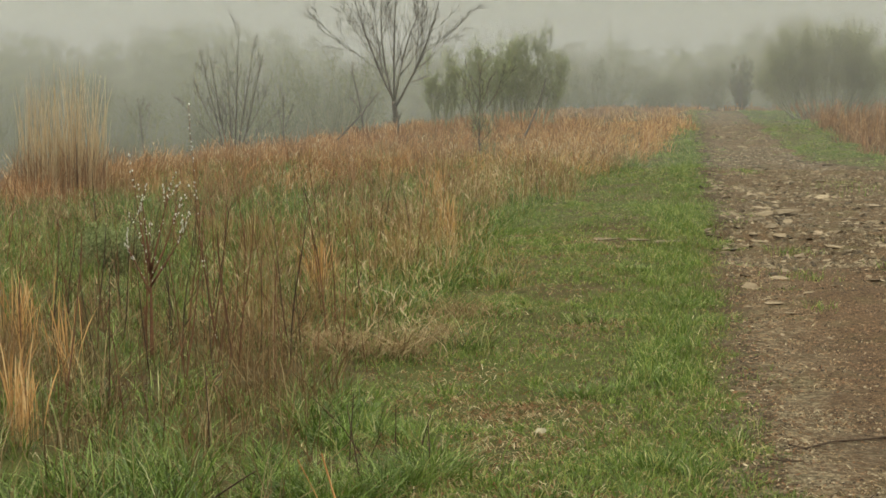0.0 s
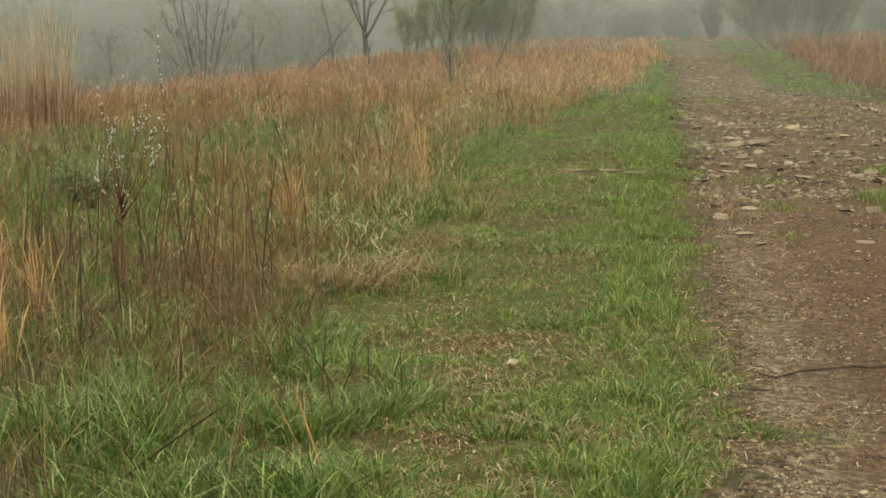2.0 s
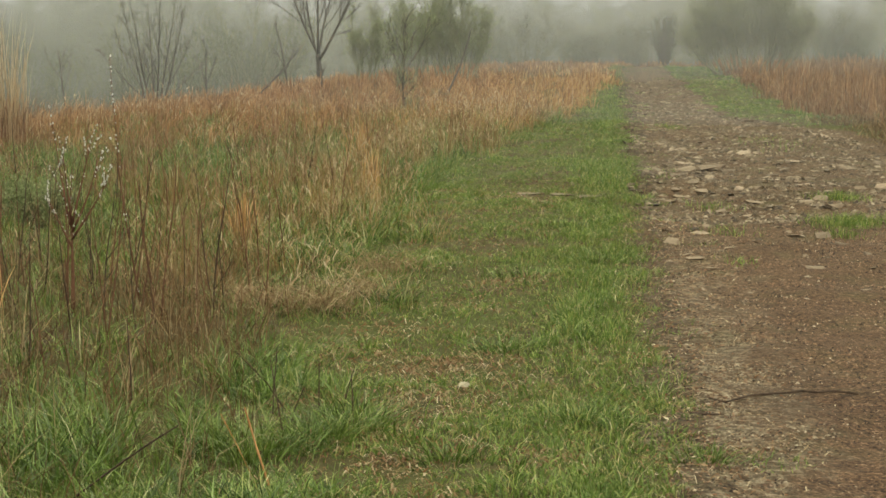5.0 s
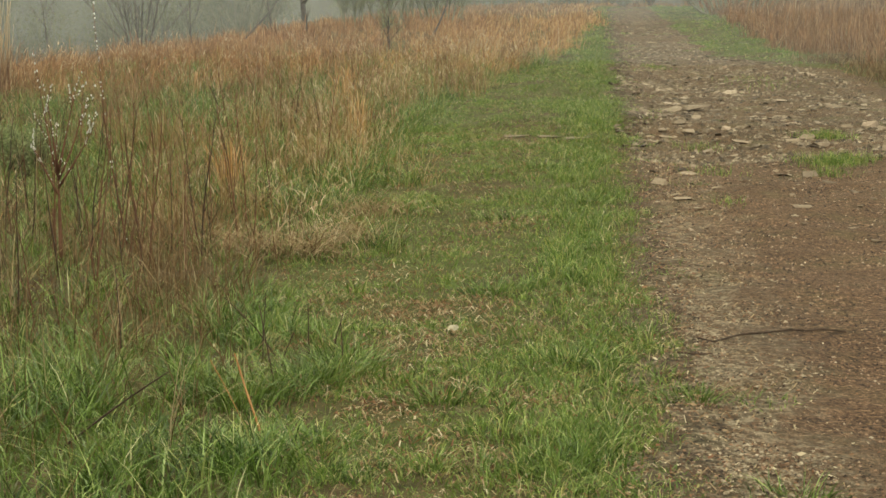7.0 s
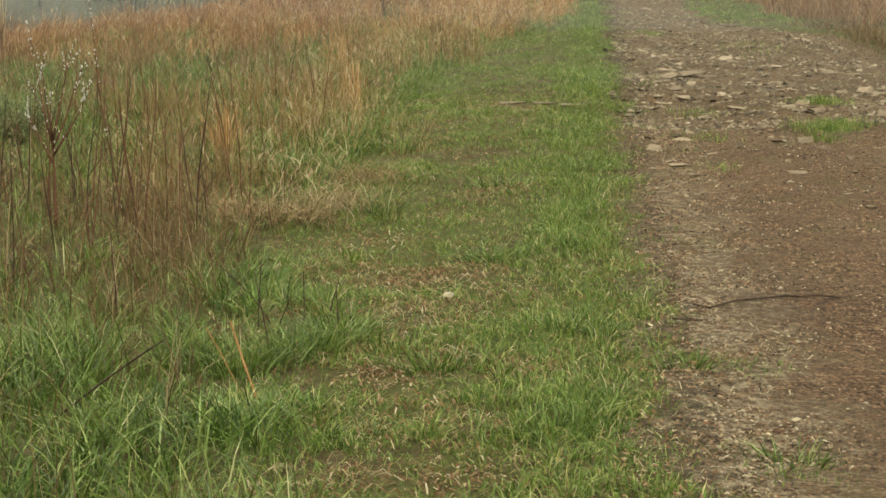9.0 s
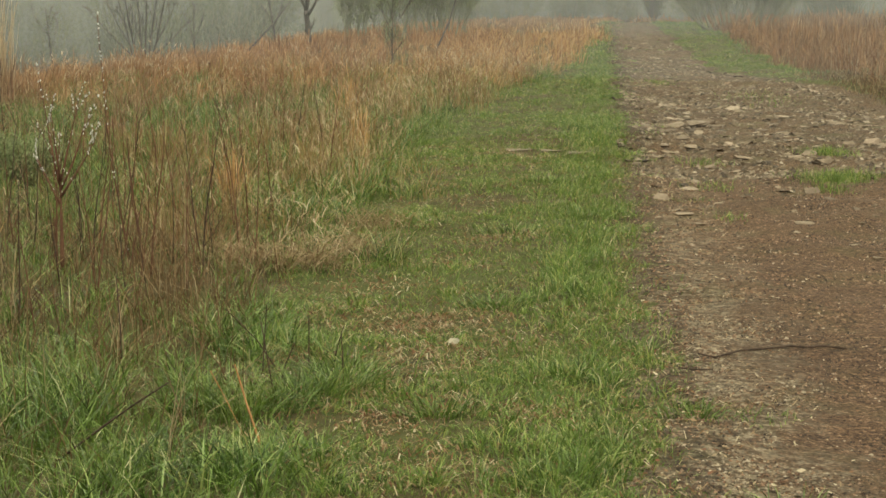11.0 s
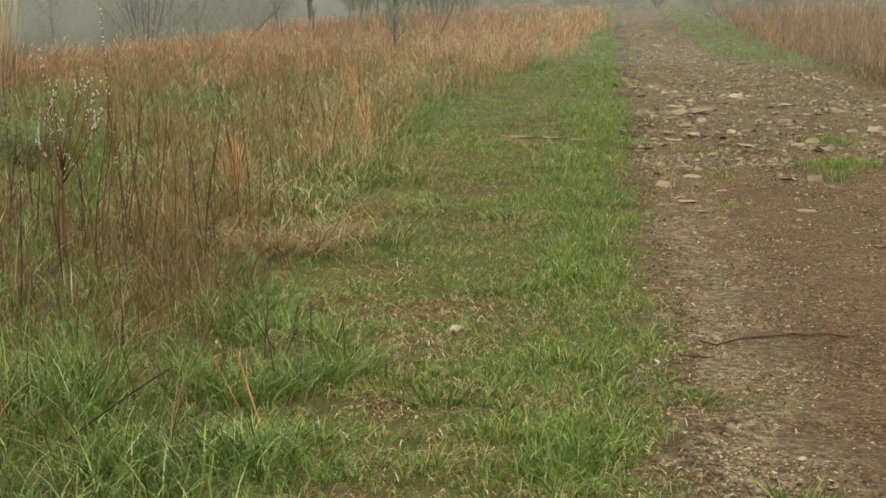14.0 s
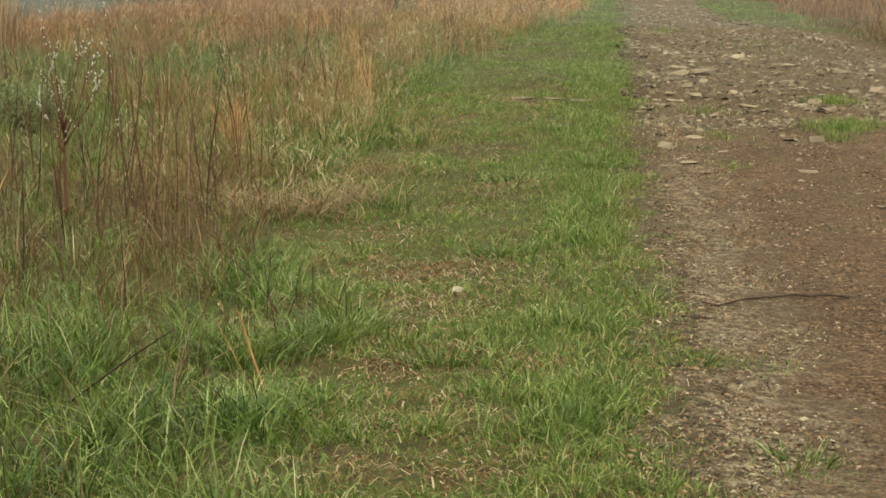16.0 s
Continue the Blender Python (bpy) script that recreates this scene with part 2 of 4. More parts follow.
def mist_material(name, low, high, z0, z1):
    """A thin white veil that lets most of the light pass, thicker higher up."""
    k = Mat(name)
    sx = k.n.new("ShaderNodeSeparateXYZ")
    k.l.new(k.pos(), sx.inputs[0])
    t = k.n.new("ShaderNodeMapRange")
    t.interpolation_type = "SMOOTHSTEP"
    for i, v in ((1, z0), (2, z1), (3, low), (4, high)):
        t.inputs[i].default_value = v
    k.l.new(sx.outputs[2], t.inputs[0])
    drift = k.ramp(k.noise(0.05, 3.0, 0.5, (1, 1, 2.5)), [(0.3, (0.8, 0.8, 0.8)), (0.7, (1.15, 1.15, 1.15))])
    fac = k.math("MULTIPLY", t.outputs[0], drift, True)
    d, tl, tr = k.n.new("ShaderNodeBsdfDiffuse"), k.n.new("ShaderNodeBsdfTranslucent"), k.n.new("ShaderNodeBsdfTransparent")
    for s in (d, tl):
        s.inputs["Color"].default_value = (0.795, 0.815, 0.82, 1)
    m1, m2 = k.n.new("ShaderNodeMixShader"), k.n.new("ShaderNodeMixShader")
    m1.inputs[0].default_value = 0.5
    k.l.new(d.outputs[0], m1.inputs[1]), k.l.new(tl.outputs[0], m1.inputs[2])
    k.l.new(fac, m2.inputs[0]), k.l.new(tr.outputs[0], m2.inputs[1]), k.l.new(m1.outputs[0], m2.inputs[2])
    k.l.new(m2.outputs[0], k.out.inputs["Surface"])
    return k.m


# ---- mesh helpers ----
def mesh_of(name, verts, tris, material, smooth=False):
    """A mesh from arrays of places and triangles."""
    verts, tris = np.asarray(verts, np.float32).reshape(-1, 3), np.asarray(tris, np.int32).reshape(-1, 3)
    me = bpy.data.meshes.new(name)
    me.vertices.add(len(verts))
    me.vertices.foreach_set("co", verts.ravel())
    me.loops.add(tris.size)
    me.loops.foreach_set("vertex_index", tris.ravel())
    me.polygons.add(len(tris))
    me.polygons.foreach_set("loop_start", np.arange(0, tris.size, 3, dtype=np.int32))
    me.polygons.foreach_set("use_smooth", np.full(len(tris), smooth))
    me.update(calc_edges=True)
    me.materials.append(material)
    return me


def joined(pieces):
    """Several (verts, tris) as one."""
    vs, ts, k = [], [], 0
    for v, t in pieces:
        vs.append(v), ts.append(t + k)
        k += len(v)
    return np.concatenate(vs), np.concatenate(ts)


def part(name, data, material, parent, label="", smooth=False):
    ob = new(name, mesh_of(name, *data, material, smooth))
    ob.parent = parent
    if label:
        ob["label"] = label
    return ob


def thing(name, label, category, group="", at=(0, 0, 0)):
    ob = new(name)
    ob.location = at
    ob.empty_display_size = 0.1
    return tagged(ob, label, category, group)


RNG = np.random.default_rng(11)


def waves(x, y, size, seed):
    """Smooth uneven values of about -1 to 1, with bumps of about that size."""
    r = np.random.default_rng(seed)
    out = 0.0
    for i in range(7):
        a, p, s = r.uniform(0, 6.283), r.uniform(0, 6.283), r.uniform(0.7, 1.7)
        out = out + np.sin((x * np.cos(a) + y * np.sin(a)) * 3.0 * s / size + p)
    return out / 3.2


# ---- the lie of the land ----
def edge(y):
    """The left edge of the track."""
    return 0.33 + 0.14 * y


def track_width(y):
    return 1.75 + 1.95 * np.clip((33 - y) / 5, 0, 1)


def mown(y):
    """Where the short grass meets the tall field on the left."""
    return np.interp(y, [0, 5, 9.6, 14.4, 20, 33.5, 59, 80, 200], [-0.3, -0.12, -0.2, 0.3, 0.74, 3.85, 8.3, 11.4, 27.5])


def sedge_line(y):
    """How far right of the track's left edge the dry grass on the right begins."""
    return np.interp(y, [0, 24, 30, 33, 38, 62, 90], [4.3, 4.2, 4.3, 3.45, 3.15, 3.75, 4.3])


def height(x, y):
    x, y = np.asarray(x, float), np.asarray(y, float)
    s = -(x + 6.2) * 0.984 + (y - 24.5) * 0.178
    drop = 0.24 * (np.sqrt(s * s + 2.0) + s) / 2
    back = 0.10 * (np.sqrt((y - 84) ** 2 + 16) + (y - 84)) / 2
    fall = np.minimum(drop, 14) + np.minimum(back, 10)
    u = x - edge(y)
    rut = np.clip(1 - np.abs(u - track_width(y) / 2) / (track_width(y) / 2), 0, 1)
    near = np.clip((140 - np.hypot(x, y)) / 60, 0, 1)
    bumps = 0.030 * waves(x, y, 2.2, 3) + 0.012 * waves(x, y, 0.7, 4)
    return bumps * near - fall - 0.035 * np.sqrt(rut) * near


def axis_lines(fine_from, fine_to, step, out_from, out_to, grow=1.25):
    a = list(np.arange(fine_from, fine_to, step))
    d, v = step, fine_to
    while v < out_to:
        a.append(v)
        d *= grow
        v += d
    a.append(out_to)
    d, v, low = step * grow, fine_from - step, []
    while v > out_from:
        low.append(v)
        d *= grow
        v -= d
    low.append(out_from)
    return np.array(low[::-1] + a)


def grid(xs, ys, zfun):
    gx, gy = np.meshgrid(xs, ys)
    v = np.stack([gx, gy, zfun(gx, gy)], -1).reshape(-1, 3)
    i = np.arange(len(ys) - 1)[:, None] * len(xs) + np.arange(len(xs) - 1)[None]
    i = i.ravel()
    w = len(xs)
    return v, np.concatenate([np.stack([i, i + 1, i + w + 1], 1), np.stack([i, i + w + 1, i + w], 1)])


ground = new("ground", mesh_of("ground", *grid(axis_lines(-9, 14, 0.16, -900, 900), axis_lines(3, 62, 0.22, -600, 1500), height), soil_ground(), True))
tagged(ground, "damp brown field soil with a thin green growth", "ground", kind="structure")


def track_mesh():
    ys = np.arange(-25, 96, 0.14)
    us = np.linspace(0, 1, 30)
    wob_l, wob_r = 0.05 * waves(ys, ys * 0, 0.9, 21) - 0.32, 0.16 * waves(ys, ys * 0, 1.4, 23) + 0.05
    left, right = edge(ys) + wob_l, edge(ys) + track_width(ys) + wob_r
    gx = left[:, None] + (right - left)[:, None] * us[None]
    gy = np.repeat(ys[:, None], len(us), 1)
    lift = 0.022 - 0.045 * (np.abs(us - 0.5) * 2)[None] ** 10 + 0.008 * waves(gx, gy, 0.35, 25)
    v = np.stack([gx, gy, height(gx, gy) + lift], -1).reshape(-1, 3)
    w = len(us)
    i = (np.arange(len(ys) - 1)[:, None] * w + np.arange(w - 1)[None]).ravel()
    return v, np.concatenate([np.stack([i, i + 1, i + w + 1], 1), np.stack([i, i + w + 1, i + w], 1)])


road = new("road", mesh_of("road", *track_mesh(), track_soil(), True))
tagged(road, "rutted dirt farm track of red-brown soil, gravel and flat stones", "dirt track", kind="structure")


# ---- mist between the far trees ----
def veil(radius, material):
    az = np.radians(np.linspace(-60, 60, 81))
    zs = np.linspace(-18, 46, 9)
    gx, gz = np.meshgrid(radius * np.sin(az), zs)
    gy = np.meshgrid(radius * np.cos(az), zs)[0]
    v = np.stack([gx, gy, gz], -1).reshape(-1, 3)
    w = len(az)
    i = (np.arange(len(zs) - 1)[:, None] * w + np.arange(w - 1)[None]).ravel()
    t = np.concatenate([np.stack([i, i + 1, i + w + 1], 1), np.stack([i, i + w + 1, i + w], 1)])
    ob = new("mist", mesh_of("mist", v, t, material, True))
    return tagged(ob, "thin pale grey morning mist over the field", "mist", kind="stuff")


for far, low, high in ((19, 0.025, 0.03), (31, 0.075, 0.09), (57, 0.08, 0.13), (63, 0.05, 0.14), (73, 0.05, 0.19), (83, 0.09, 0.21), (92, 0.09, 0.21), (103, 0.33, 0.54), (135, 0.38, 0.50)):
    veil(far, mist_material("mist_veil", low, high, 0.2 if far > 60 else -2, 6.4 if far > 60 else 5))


# ---- grass ----
def blades(x, y, h, w, lean, az=None, segs=3, lift=0.0, droop=0.0, plume=False):
    """Tapered, bent blades, one at each place. lean: how far the tip bends over, in heights."""
    n = len(x)
    az = RNG.uniform(0, 6.283, n) if az is None else az
    face = RNG.uniform(0, 6.283, n)
    base = np.stack([x, y, height(x, y) - 0.01 + lift], -1)
    d = np.stack([np.cos(az), np.sin(az), np.zeros(n)], -1)
    s = np.stack([np.cos(face), np.sin(face), np.zeros(n)], -1)
    rows = []
    for i in range(segs):
        t = i / segs
        c = base + (h * (t - (0.35 * lean + droop) * t * t))[:, None] * (0, 0, 1) + (h * lean * t ** 1.8)[:, None] * d
        half = (w * ((0.35 + 2.2 * t * t * (1.25 - t)) if plume else (0.8 + 0.5 * t - 1.1 * t * t)) / 2)[:, None] * s
        rows += [c - half, c + half]
    rows.append(base + (h * (1 - 0.35 * lean - droop))[:, None] * (0, 0, 1) + (h * lean)[:, None] * d)
    v = np.stack(rows, 1).reshape(-1, 3)
    t = []
    for i in range(segs - 1):
        a = 2 * i
        t += [(a, a + 1, a + 3), (a, a + 3, a + 2)]
    a = 2 * (segs - 1)
    t.append((a, a + 1, a + 2))
    k = len(rows)
    return v, (np.arange(n)[:, None, None] * k + np.array(t)[None]).reshape(-1, 3)


def scatter(y0, y1, per_m2, keep):
    """Random places in a wedge ahead of the eye between two distances, thinned by keep(x, y), which gives 0 to 1."""
    a0, a1 = radians(-18), radians(21)
    n = int(per_m2 * (y1 * y1 - y0 * y0) / 2 * (np.tan(a1) - np.tan(a0)))
    y = np.sqrt(RNG.uniform(y0 * y0, y1 * y1, n))
    x = y * RNG.uniform(np.tan(a0), np.tan(a1), n)
    m = RNG.uniform(0, 1, n) < keep(x, y)
    return x[m], y[m]


def clumps(y0, y1, per_m2, keep, each, spread):
    """Places gathered in clumps, and a size for each clump."""
    cx, cy = scatter(y0, y1, per_m2, keep)
    n = RNG.poisson(each, len(cx)) + 2
    i = np.repeat(np.arange(len(cx)), n)
    dx, dy = RNG.normal(0, spread, len(i)), RNG.normal(0, spread, len(i))
    return cx[i] + dx, cy[i] + dy, RNG.uniform(0.45, 1.2, len(cx))[i], np.arctan2(dy, dx) + RNG.normal(0, 0.6, len(i))


def thin(y):
    """The least width at which a blade still shows from afar."""
    return y * 0.00028


def off_track(x, y):
    u = x - edge(y)
    return (u < 0.02 + np.clip(0.035 * (y - 12), 0, 0.36) * (0.5 + 1.1 * waves(x, y, 0.9, 37)) + 0.07 * waves(x, y, 0.5, 31) + 0.11 * waves(x, y, 0.16, 34)) | (u > track_width(y) + 0.12 * waves(x, y, 0.5, 32)) | ((waves(x, y, 0.9, 35) + 0.5 * waves(x, y, 0.25, 36) > np.where(y > 22, 0.85, 1.15)) & (y > 9))


WORN = ((0.35, 7.70, 0.22), (0.70, 8.0, 0.20), (0.34, 8.5, 0.16), (1.05, 11.4, 0.20), (0.64, 6.48, 0.12), (0.36, 5.6, 0.13), (0.33, 5.05, 0.13), (0.14, 7.05, 0.15), (0.11, 6.36, 0.12), (1.17, 11.6, 0.15), (0.1, 9.6, 0.2), (0.55, 10.4, 0.18))


def lawn_cover(x, y):
    u = x - edge(y)
    worn = np.clip(0.85 + 0.5 * waves(x, y, 0.8, 41) + 0.5 * waves(x, y, 0.25, 42), 0.42, 1)
    strip = np.exp(-((u + 0.42) / 0.44) ** 2)
    a = np.maximum(worn, strip)
    a = a * (1 - 0.75 * (np.abs(y - 17.2) < 0.2) * (x > 1.45) * (x < 2.4))  # round the sunk rocks
    for x0, y0, r in WORN:  # trodden bare
        a = a * (1 - 0.72 * np.exp(-(((x - x0) / r) ** 2 + ((y - y0) / (r * 1.25)) ** 2) ** 1.5))
    right_verge = (u > 0) & (u < sedge_line(y) + 0.3)
    a = np.where(right_verge & (u > 1), a * np.clip((y - 31) / 4, 0.03, 1) * np.clip(1.05 + 0.3 * waves(x, y, 1.4, 44), 0.4, 1), a)
    inside = ((x > mown(y) - 0.3) & (u < 0.2)) | right_verge
    return np.where(inside & off_track(x, y), a, 0)


def stuff(name, pieces, material, label, category):
    ob = new(name, mesh_of(name, *joined(pieces), material))
    return tagged(ob, label, category, kind="stuff")


def lawn():
    out = []

    def add(x, y, size, az, segs):
        u = x - edge(y)
        tall = 0.044 + 0.034 * np.exp(-((u + 0.45) / 0.35) ** 2) + 0.022 * np.clip(waves(x, y, 0.6, 43), -0.6, 1.2)
        h = np.clip(tall, 0.025, 0.2) * size * RNG.uniform(0.5, 1.5, len(x)) * (1 + 0.012 * y)
        out.append(blades(x, y, h, np.maximum(RNG.uniform(0.0028, 0.0066, len(x)), thin(y)), RNG.uniform(0.2, 1.5, len(x)), az=az, segs=segs))

    for y0, y1, dens, each, loose, segs in ((4.0, 8.0, 230, 15, 2100, 2), (8.0, 13.0, 170, 13, 1300, 2), (13.0, 22.0, 120, 12, 750, 2), (22.0, 40.0, 48, 9, 280, 2), (40.0, 80.0, 14, 8, 60, 2)):
        add(*clumps(y0, y1, dens, lawn_cover, each, 0.022 + 0.001 * y0), segs)
        x, y = scatter(y0, y1, loose, lambda x, y: np.maximum(lawn_cover(x, y), 0.5 * (lawn_cover(x, y) > 0)))
        add(x, y, 0.7, None, segs)
    n = 15000  # beside and behind the eye
    x, y = RNG.uniform(-7, 7, n), RNG.uniform(-8, 4.2, n)
    m = RNG.uniform(0, 1, n) < np.where(off_track(x, y), 0.9, 0)
    add(x[m], y[m], 1.1, None, 2)
    return stuff("short_grass", out, LAWN, "short damp green grass with worn yellowish patches beside the track", "grass")


lawn()


def thatch():
    out = []
    for y0, y1, dens in ((4.0, 9.0, 1050), (9.0, 18.0, 340), (18.0, 40.0, 50)):
        x, y = scatter(y0, y1, dens, lambda x, y: np.where((x - edge(y) < 0.5) & (x > np.where(y < 7.5, -3, mown(y) - 0.5)), np.where(x < mown(y) - 0.25, 0.22, 1) * np.where(x - edge(y) > -0.8, 0.3, 0.25 + 0.75 * (waves(x, y, 0.5, 47) > 0.0)), 0))
        n = len(x)
        out.append(blades(x, y, RNG.uniform(0.025, 0.10, n), np.maximum(RNG.uniform(0.003, 0.008, n), thin(y)), RNG.uniform(0.9, 1.3, n), segs=2, lift=0.020, droop=0.56))
    for x0, y0, r in WORN:
        n = 260
        x, y = x0 + RNG.normal(0, r * 0.8, n), y0 + RNG.normal(0, r, n)
        out.append(blades(x, y, RNG.uniform(0.015, 0.055, n), RNG.uniform(0.004, 0.012, n), RNG.uniform(0.8, 1.5, n), segs=2, lift=RNG.uniform(0.008, 0.02, n), droop=0.56))
    return stuff("dead_grass_litter", out, LITTER, "flattened tan dead grass lying in the turf", "dead grass")


thatch()


def field_part(x, y):
    """How far a place lies inside the tall field on the left, in metres."""
    return mown(y) - x


def lush():
    out = []

    def keep(x, y):
        v = field_part(x, y) + 0.25 * waves(x, y, 0.7, 51)
        near = np.clip((9.0 - y) / 1.5, 0, 1) + np.clip((y - 10) / 4, 0, 1) * 0.7 + 0.4
        clump = np.clip(0.65 + 0.7 * waves(x, y, 0.55, 52), np.where(y < 6.5, 0.38, 0.15), 1)
        left = np.where((y > 6.9) & (y < 12.5) & (x < -0.8), 0.5, 1)
        left = np.where((y < 6.9) & (x < -0.222 * y + 0.12 * waves(x, y, 0.5, 54)), 0.4, left)
        return np.where(v > 0, near * clump * left, 0)

    for y0, y1, dens in ((4.0, 9.0, 3300), (9.0, 14.0, 1700), (14.0, 22.0, 850), (22.0, 34.0, 330)):
        x, y, size, out_way = clumps(y0, y1, dens / 16, keep, 14, 0.03 + 0.002 * y0)
        n = len(x)
        h = (0.145 + 0.06 * waves(x, y, 0.8, 53) + 0.06 * np.clip((y - 9) / 5, 0, 1)) * (0.3 + 0.8 * size) * RNG.uniform(0.4, 1.4, n)
        out.append(blades(x, y, np.clip(h, 0.06, 0.5), np.maximum(RNG.uniform(0.0032, 0.0082, n), thin(y)), RNG.uniform(0.2, 1.4, n), az=out_way, segs=3))
    return stuff("long_grass", out, LUSH, "lush wet green grass arching over at the edge of the field", "grass")


lush()


def dead_weeds():
    def keep(x, y):
        v = field_part(x, y)
        band = np.exp(-((y - 8.9) / 2.4) ** 2) * np.clip(v / 0.8, 0, 1) + 0.14 * np.clip(v, 0, 1) + 0.8 * ((y < 7.5) & (x < -0.215 * y))
        return np.where(v > 0.1, band * np.clip(0.5 + 0.8 * waves(x, y, 0.6, 61), 0.05, 1), 0)

    out = []
    for y0, y1, dens in ((4.6, 10.0, 105), (10.0, 15.0, 80), (15.0, 26.0, 20)):
        x, y, size, out_way = clumps(y0, y1, dens, keep, 6, 0.05)
        n = len(x)
        out.append(blades(x, y, size * RNG.uniform(0.10, 0.50, n), np.maximum(RNG.uniform(0.003, 0.0065, n), thin(y)), np.abs(RNG.normal(0.6, 0.6, n)), segs=3))
    return stuff("dead_weeds", out, BROWN, "tangled red-brown dead weed stems standing in the grass", "dead weeds")


dead_weeds()


def straw_stems():
    def keep(x, y):
        v = field_part(x, y) + 0.3 * waves(x, y, 0.8, 71)
        a = np.clip((y - 7.5) / 3, 0, 1) * np.clip(-0.15 + 1.5 * waves(x, y, 1.3, 72), 0.02, 1) * np.clip((y - 8.5) / 3, 0.1, 1)
        edge_band = np.exp(-((v - 0.9) / 0.9) ** 2) * np.clip((y - 9.5) / 3, 0, 1.4)
        meadow = np.where((y > 12.0) & (y < 24) & (v > 1.4), 0.30, 1)
        return np.where(v > 0, np.clip(a + edge_band, 0, 1) * meadow, 0)

    out = []
    for y0, y1, dens in ((7.0, 12.0, 12), (12.0, 20.0, 9), (20.0, 34.0, 8)):
        x, y, size, out_way = clumps(y0, y1, dens * 0.34, keep, 6, 0.05)
        n = len(x)
        out.append(blades(x, y, size * RNG.uniform(0.20, 0.62, n), np.maximum(RNG.uniform(0.003, 0.006, n), thin(y)), np.abs(RNG.normal(0.4, 0.5, n)), segs=4))
        x, y, size, out_way = clumps(y0, y1, dens * 0.7, keep, 11, 0.07)  # tufts of bent-over leaves
        n = len(x)
        out.append(blades(x, y, size * RNG.uniform(0.14, 0.42, n), np.maximum(RNG.uniform(0.003, 0.006, n), thin(y)), RNG.uniform(0.3, 1.1, n), az=out_way, segs=4))
        x, y, size, out_way = clumps(y0, y1, dens * 0.08, keep, 30, 0.05)  # golden plumes
        n = len(x)
        out.append(blades(x, y, (0.20 + 0.36 * size) * RNG.uniform(0.35, 0.95, n), np.maximum(RNG.uniform(0.004, 0.009, n), thin(y) * 1.3), np.abs(RNG.normal(0.2, 0.2, n)), az=out_way, segs=4, plume=True))
    curled = []
    for y0, y1, dens in ((7.0, 12.0, 12), (12.0, 20.0, 9), (20.0, 34.0, 7)):
        x, y, size, out_way = clumps(y0, y1, dens * 0.8, keep, 12, 0.09)  # curled pale leaves hanging on the stems
        n = len(x)
        curled.append(blades(x, y, RNG.uniform(0.04, 0.13, n), np.maximum(RNG.uniform(0.004, 0.009, n), thin(y) * 1.5), RNG.uniform(0.3, 1.6, n), segs=3, lift=size * RNG.uniform(0.05, 0.55, n)))
    stuff("tan_grass", curled, PALE, "curled pale dead leaves hanging on dry stems", "dry grass")
    return stuff("tan_grass", out, STRAW, "thin tan dry grass stems among the green", "dry grass")


straw_stems()


def brier():
    """A haze of thin red-brown stems."""
    def keep(x, y):
        v = field_part(x, y) + 0.3 * waves(x, y, 0.9, 73)
        return np.where(v > 0.15, np.clip(0.20 + 1.2 * waves(x, y, 1.2, 74), 0.04, 1) * np.clip((y - 7) / 3, 0.2, 1), 0)

    out = []
    for y0, y1, dens in ((7.0, 12.0, 26), (12.0, 20.0, 27), (20.0, 32.0, 15)):
        x, y, size, out_way = clumps(y0, y1, dens, keep, 7, 0.10)
        n = len(x)
        out.append(blades(x, y, size * RNG.uniform(0.20, 0.75, n), np.maximum(RNG.uniform(0.002, 0.0045, n), thin(y) * 0.9), np.abs(RNG.normal(0.45, 0.5, n)), segs=4))
    return stuff("dead_weeds", out, RUST, "haze of thin rust-brown dead weed stems in the field", "dead weeds")


brier()


def matted_clump():
    """A beige heap of matted dead grass at the edge of the field."""
    out = []
    for x0, y0, n, r in ((-0.66, 10.3, 380, 0.15), (-0.30, 10.2, 400, 0.14), (-0.05, 10.7, 260, 0.13), (0.08, 11.7, 200, 0.15)):
        x, y = x0 + RNG.normal(0, r, n), y0 + RNG.normal(0, r, n)
        out.append(blades(x, y, RNG.uniform(0.12, 0.34, n), RNG.uniform(0.004, 0.008, n), RNG.uniform(0.6, 1.7, n), segs=4, droop=0.12))
    return stuff("matted_grass", out, MATTED, "matted heap of beige dead grass bent over", "dead grass")


matted_clump()


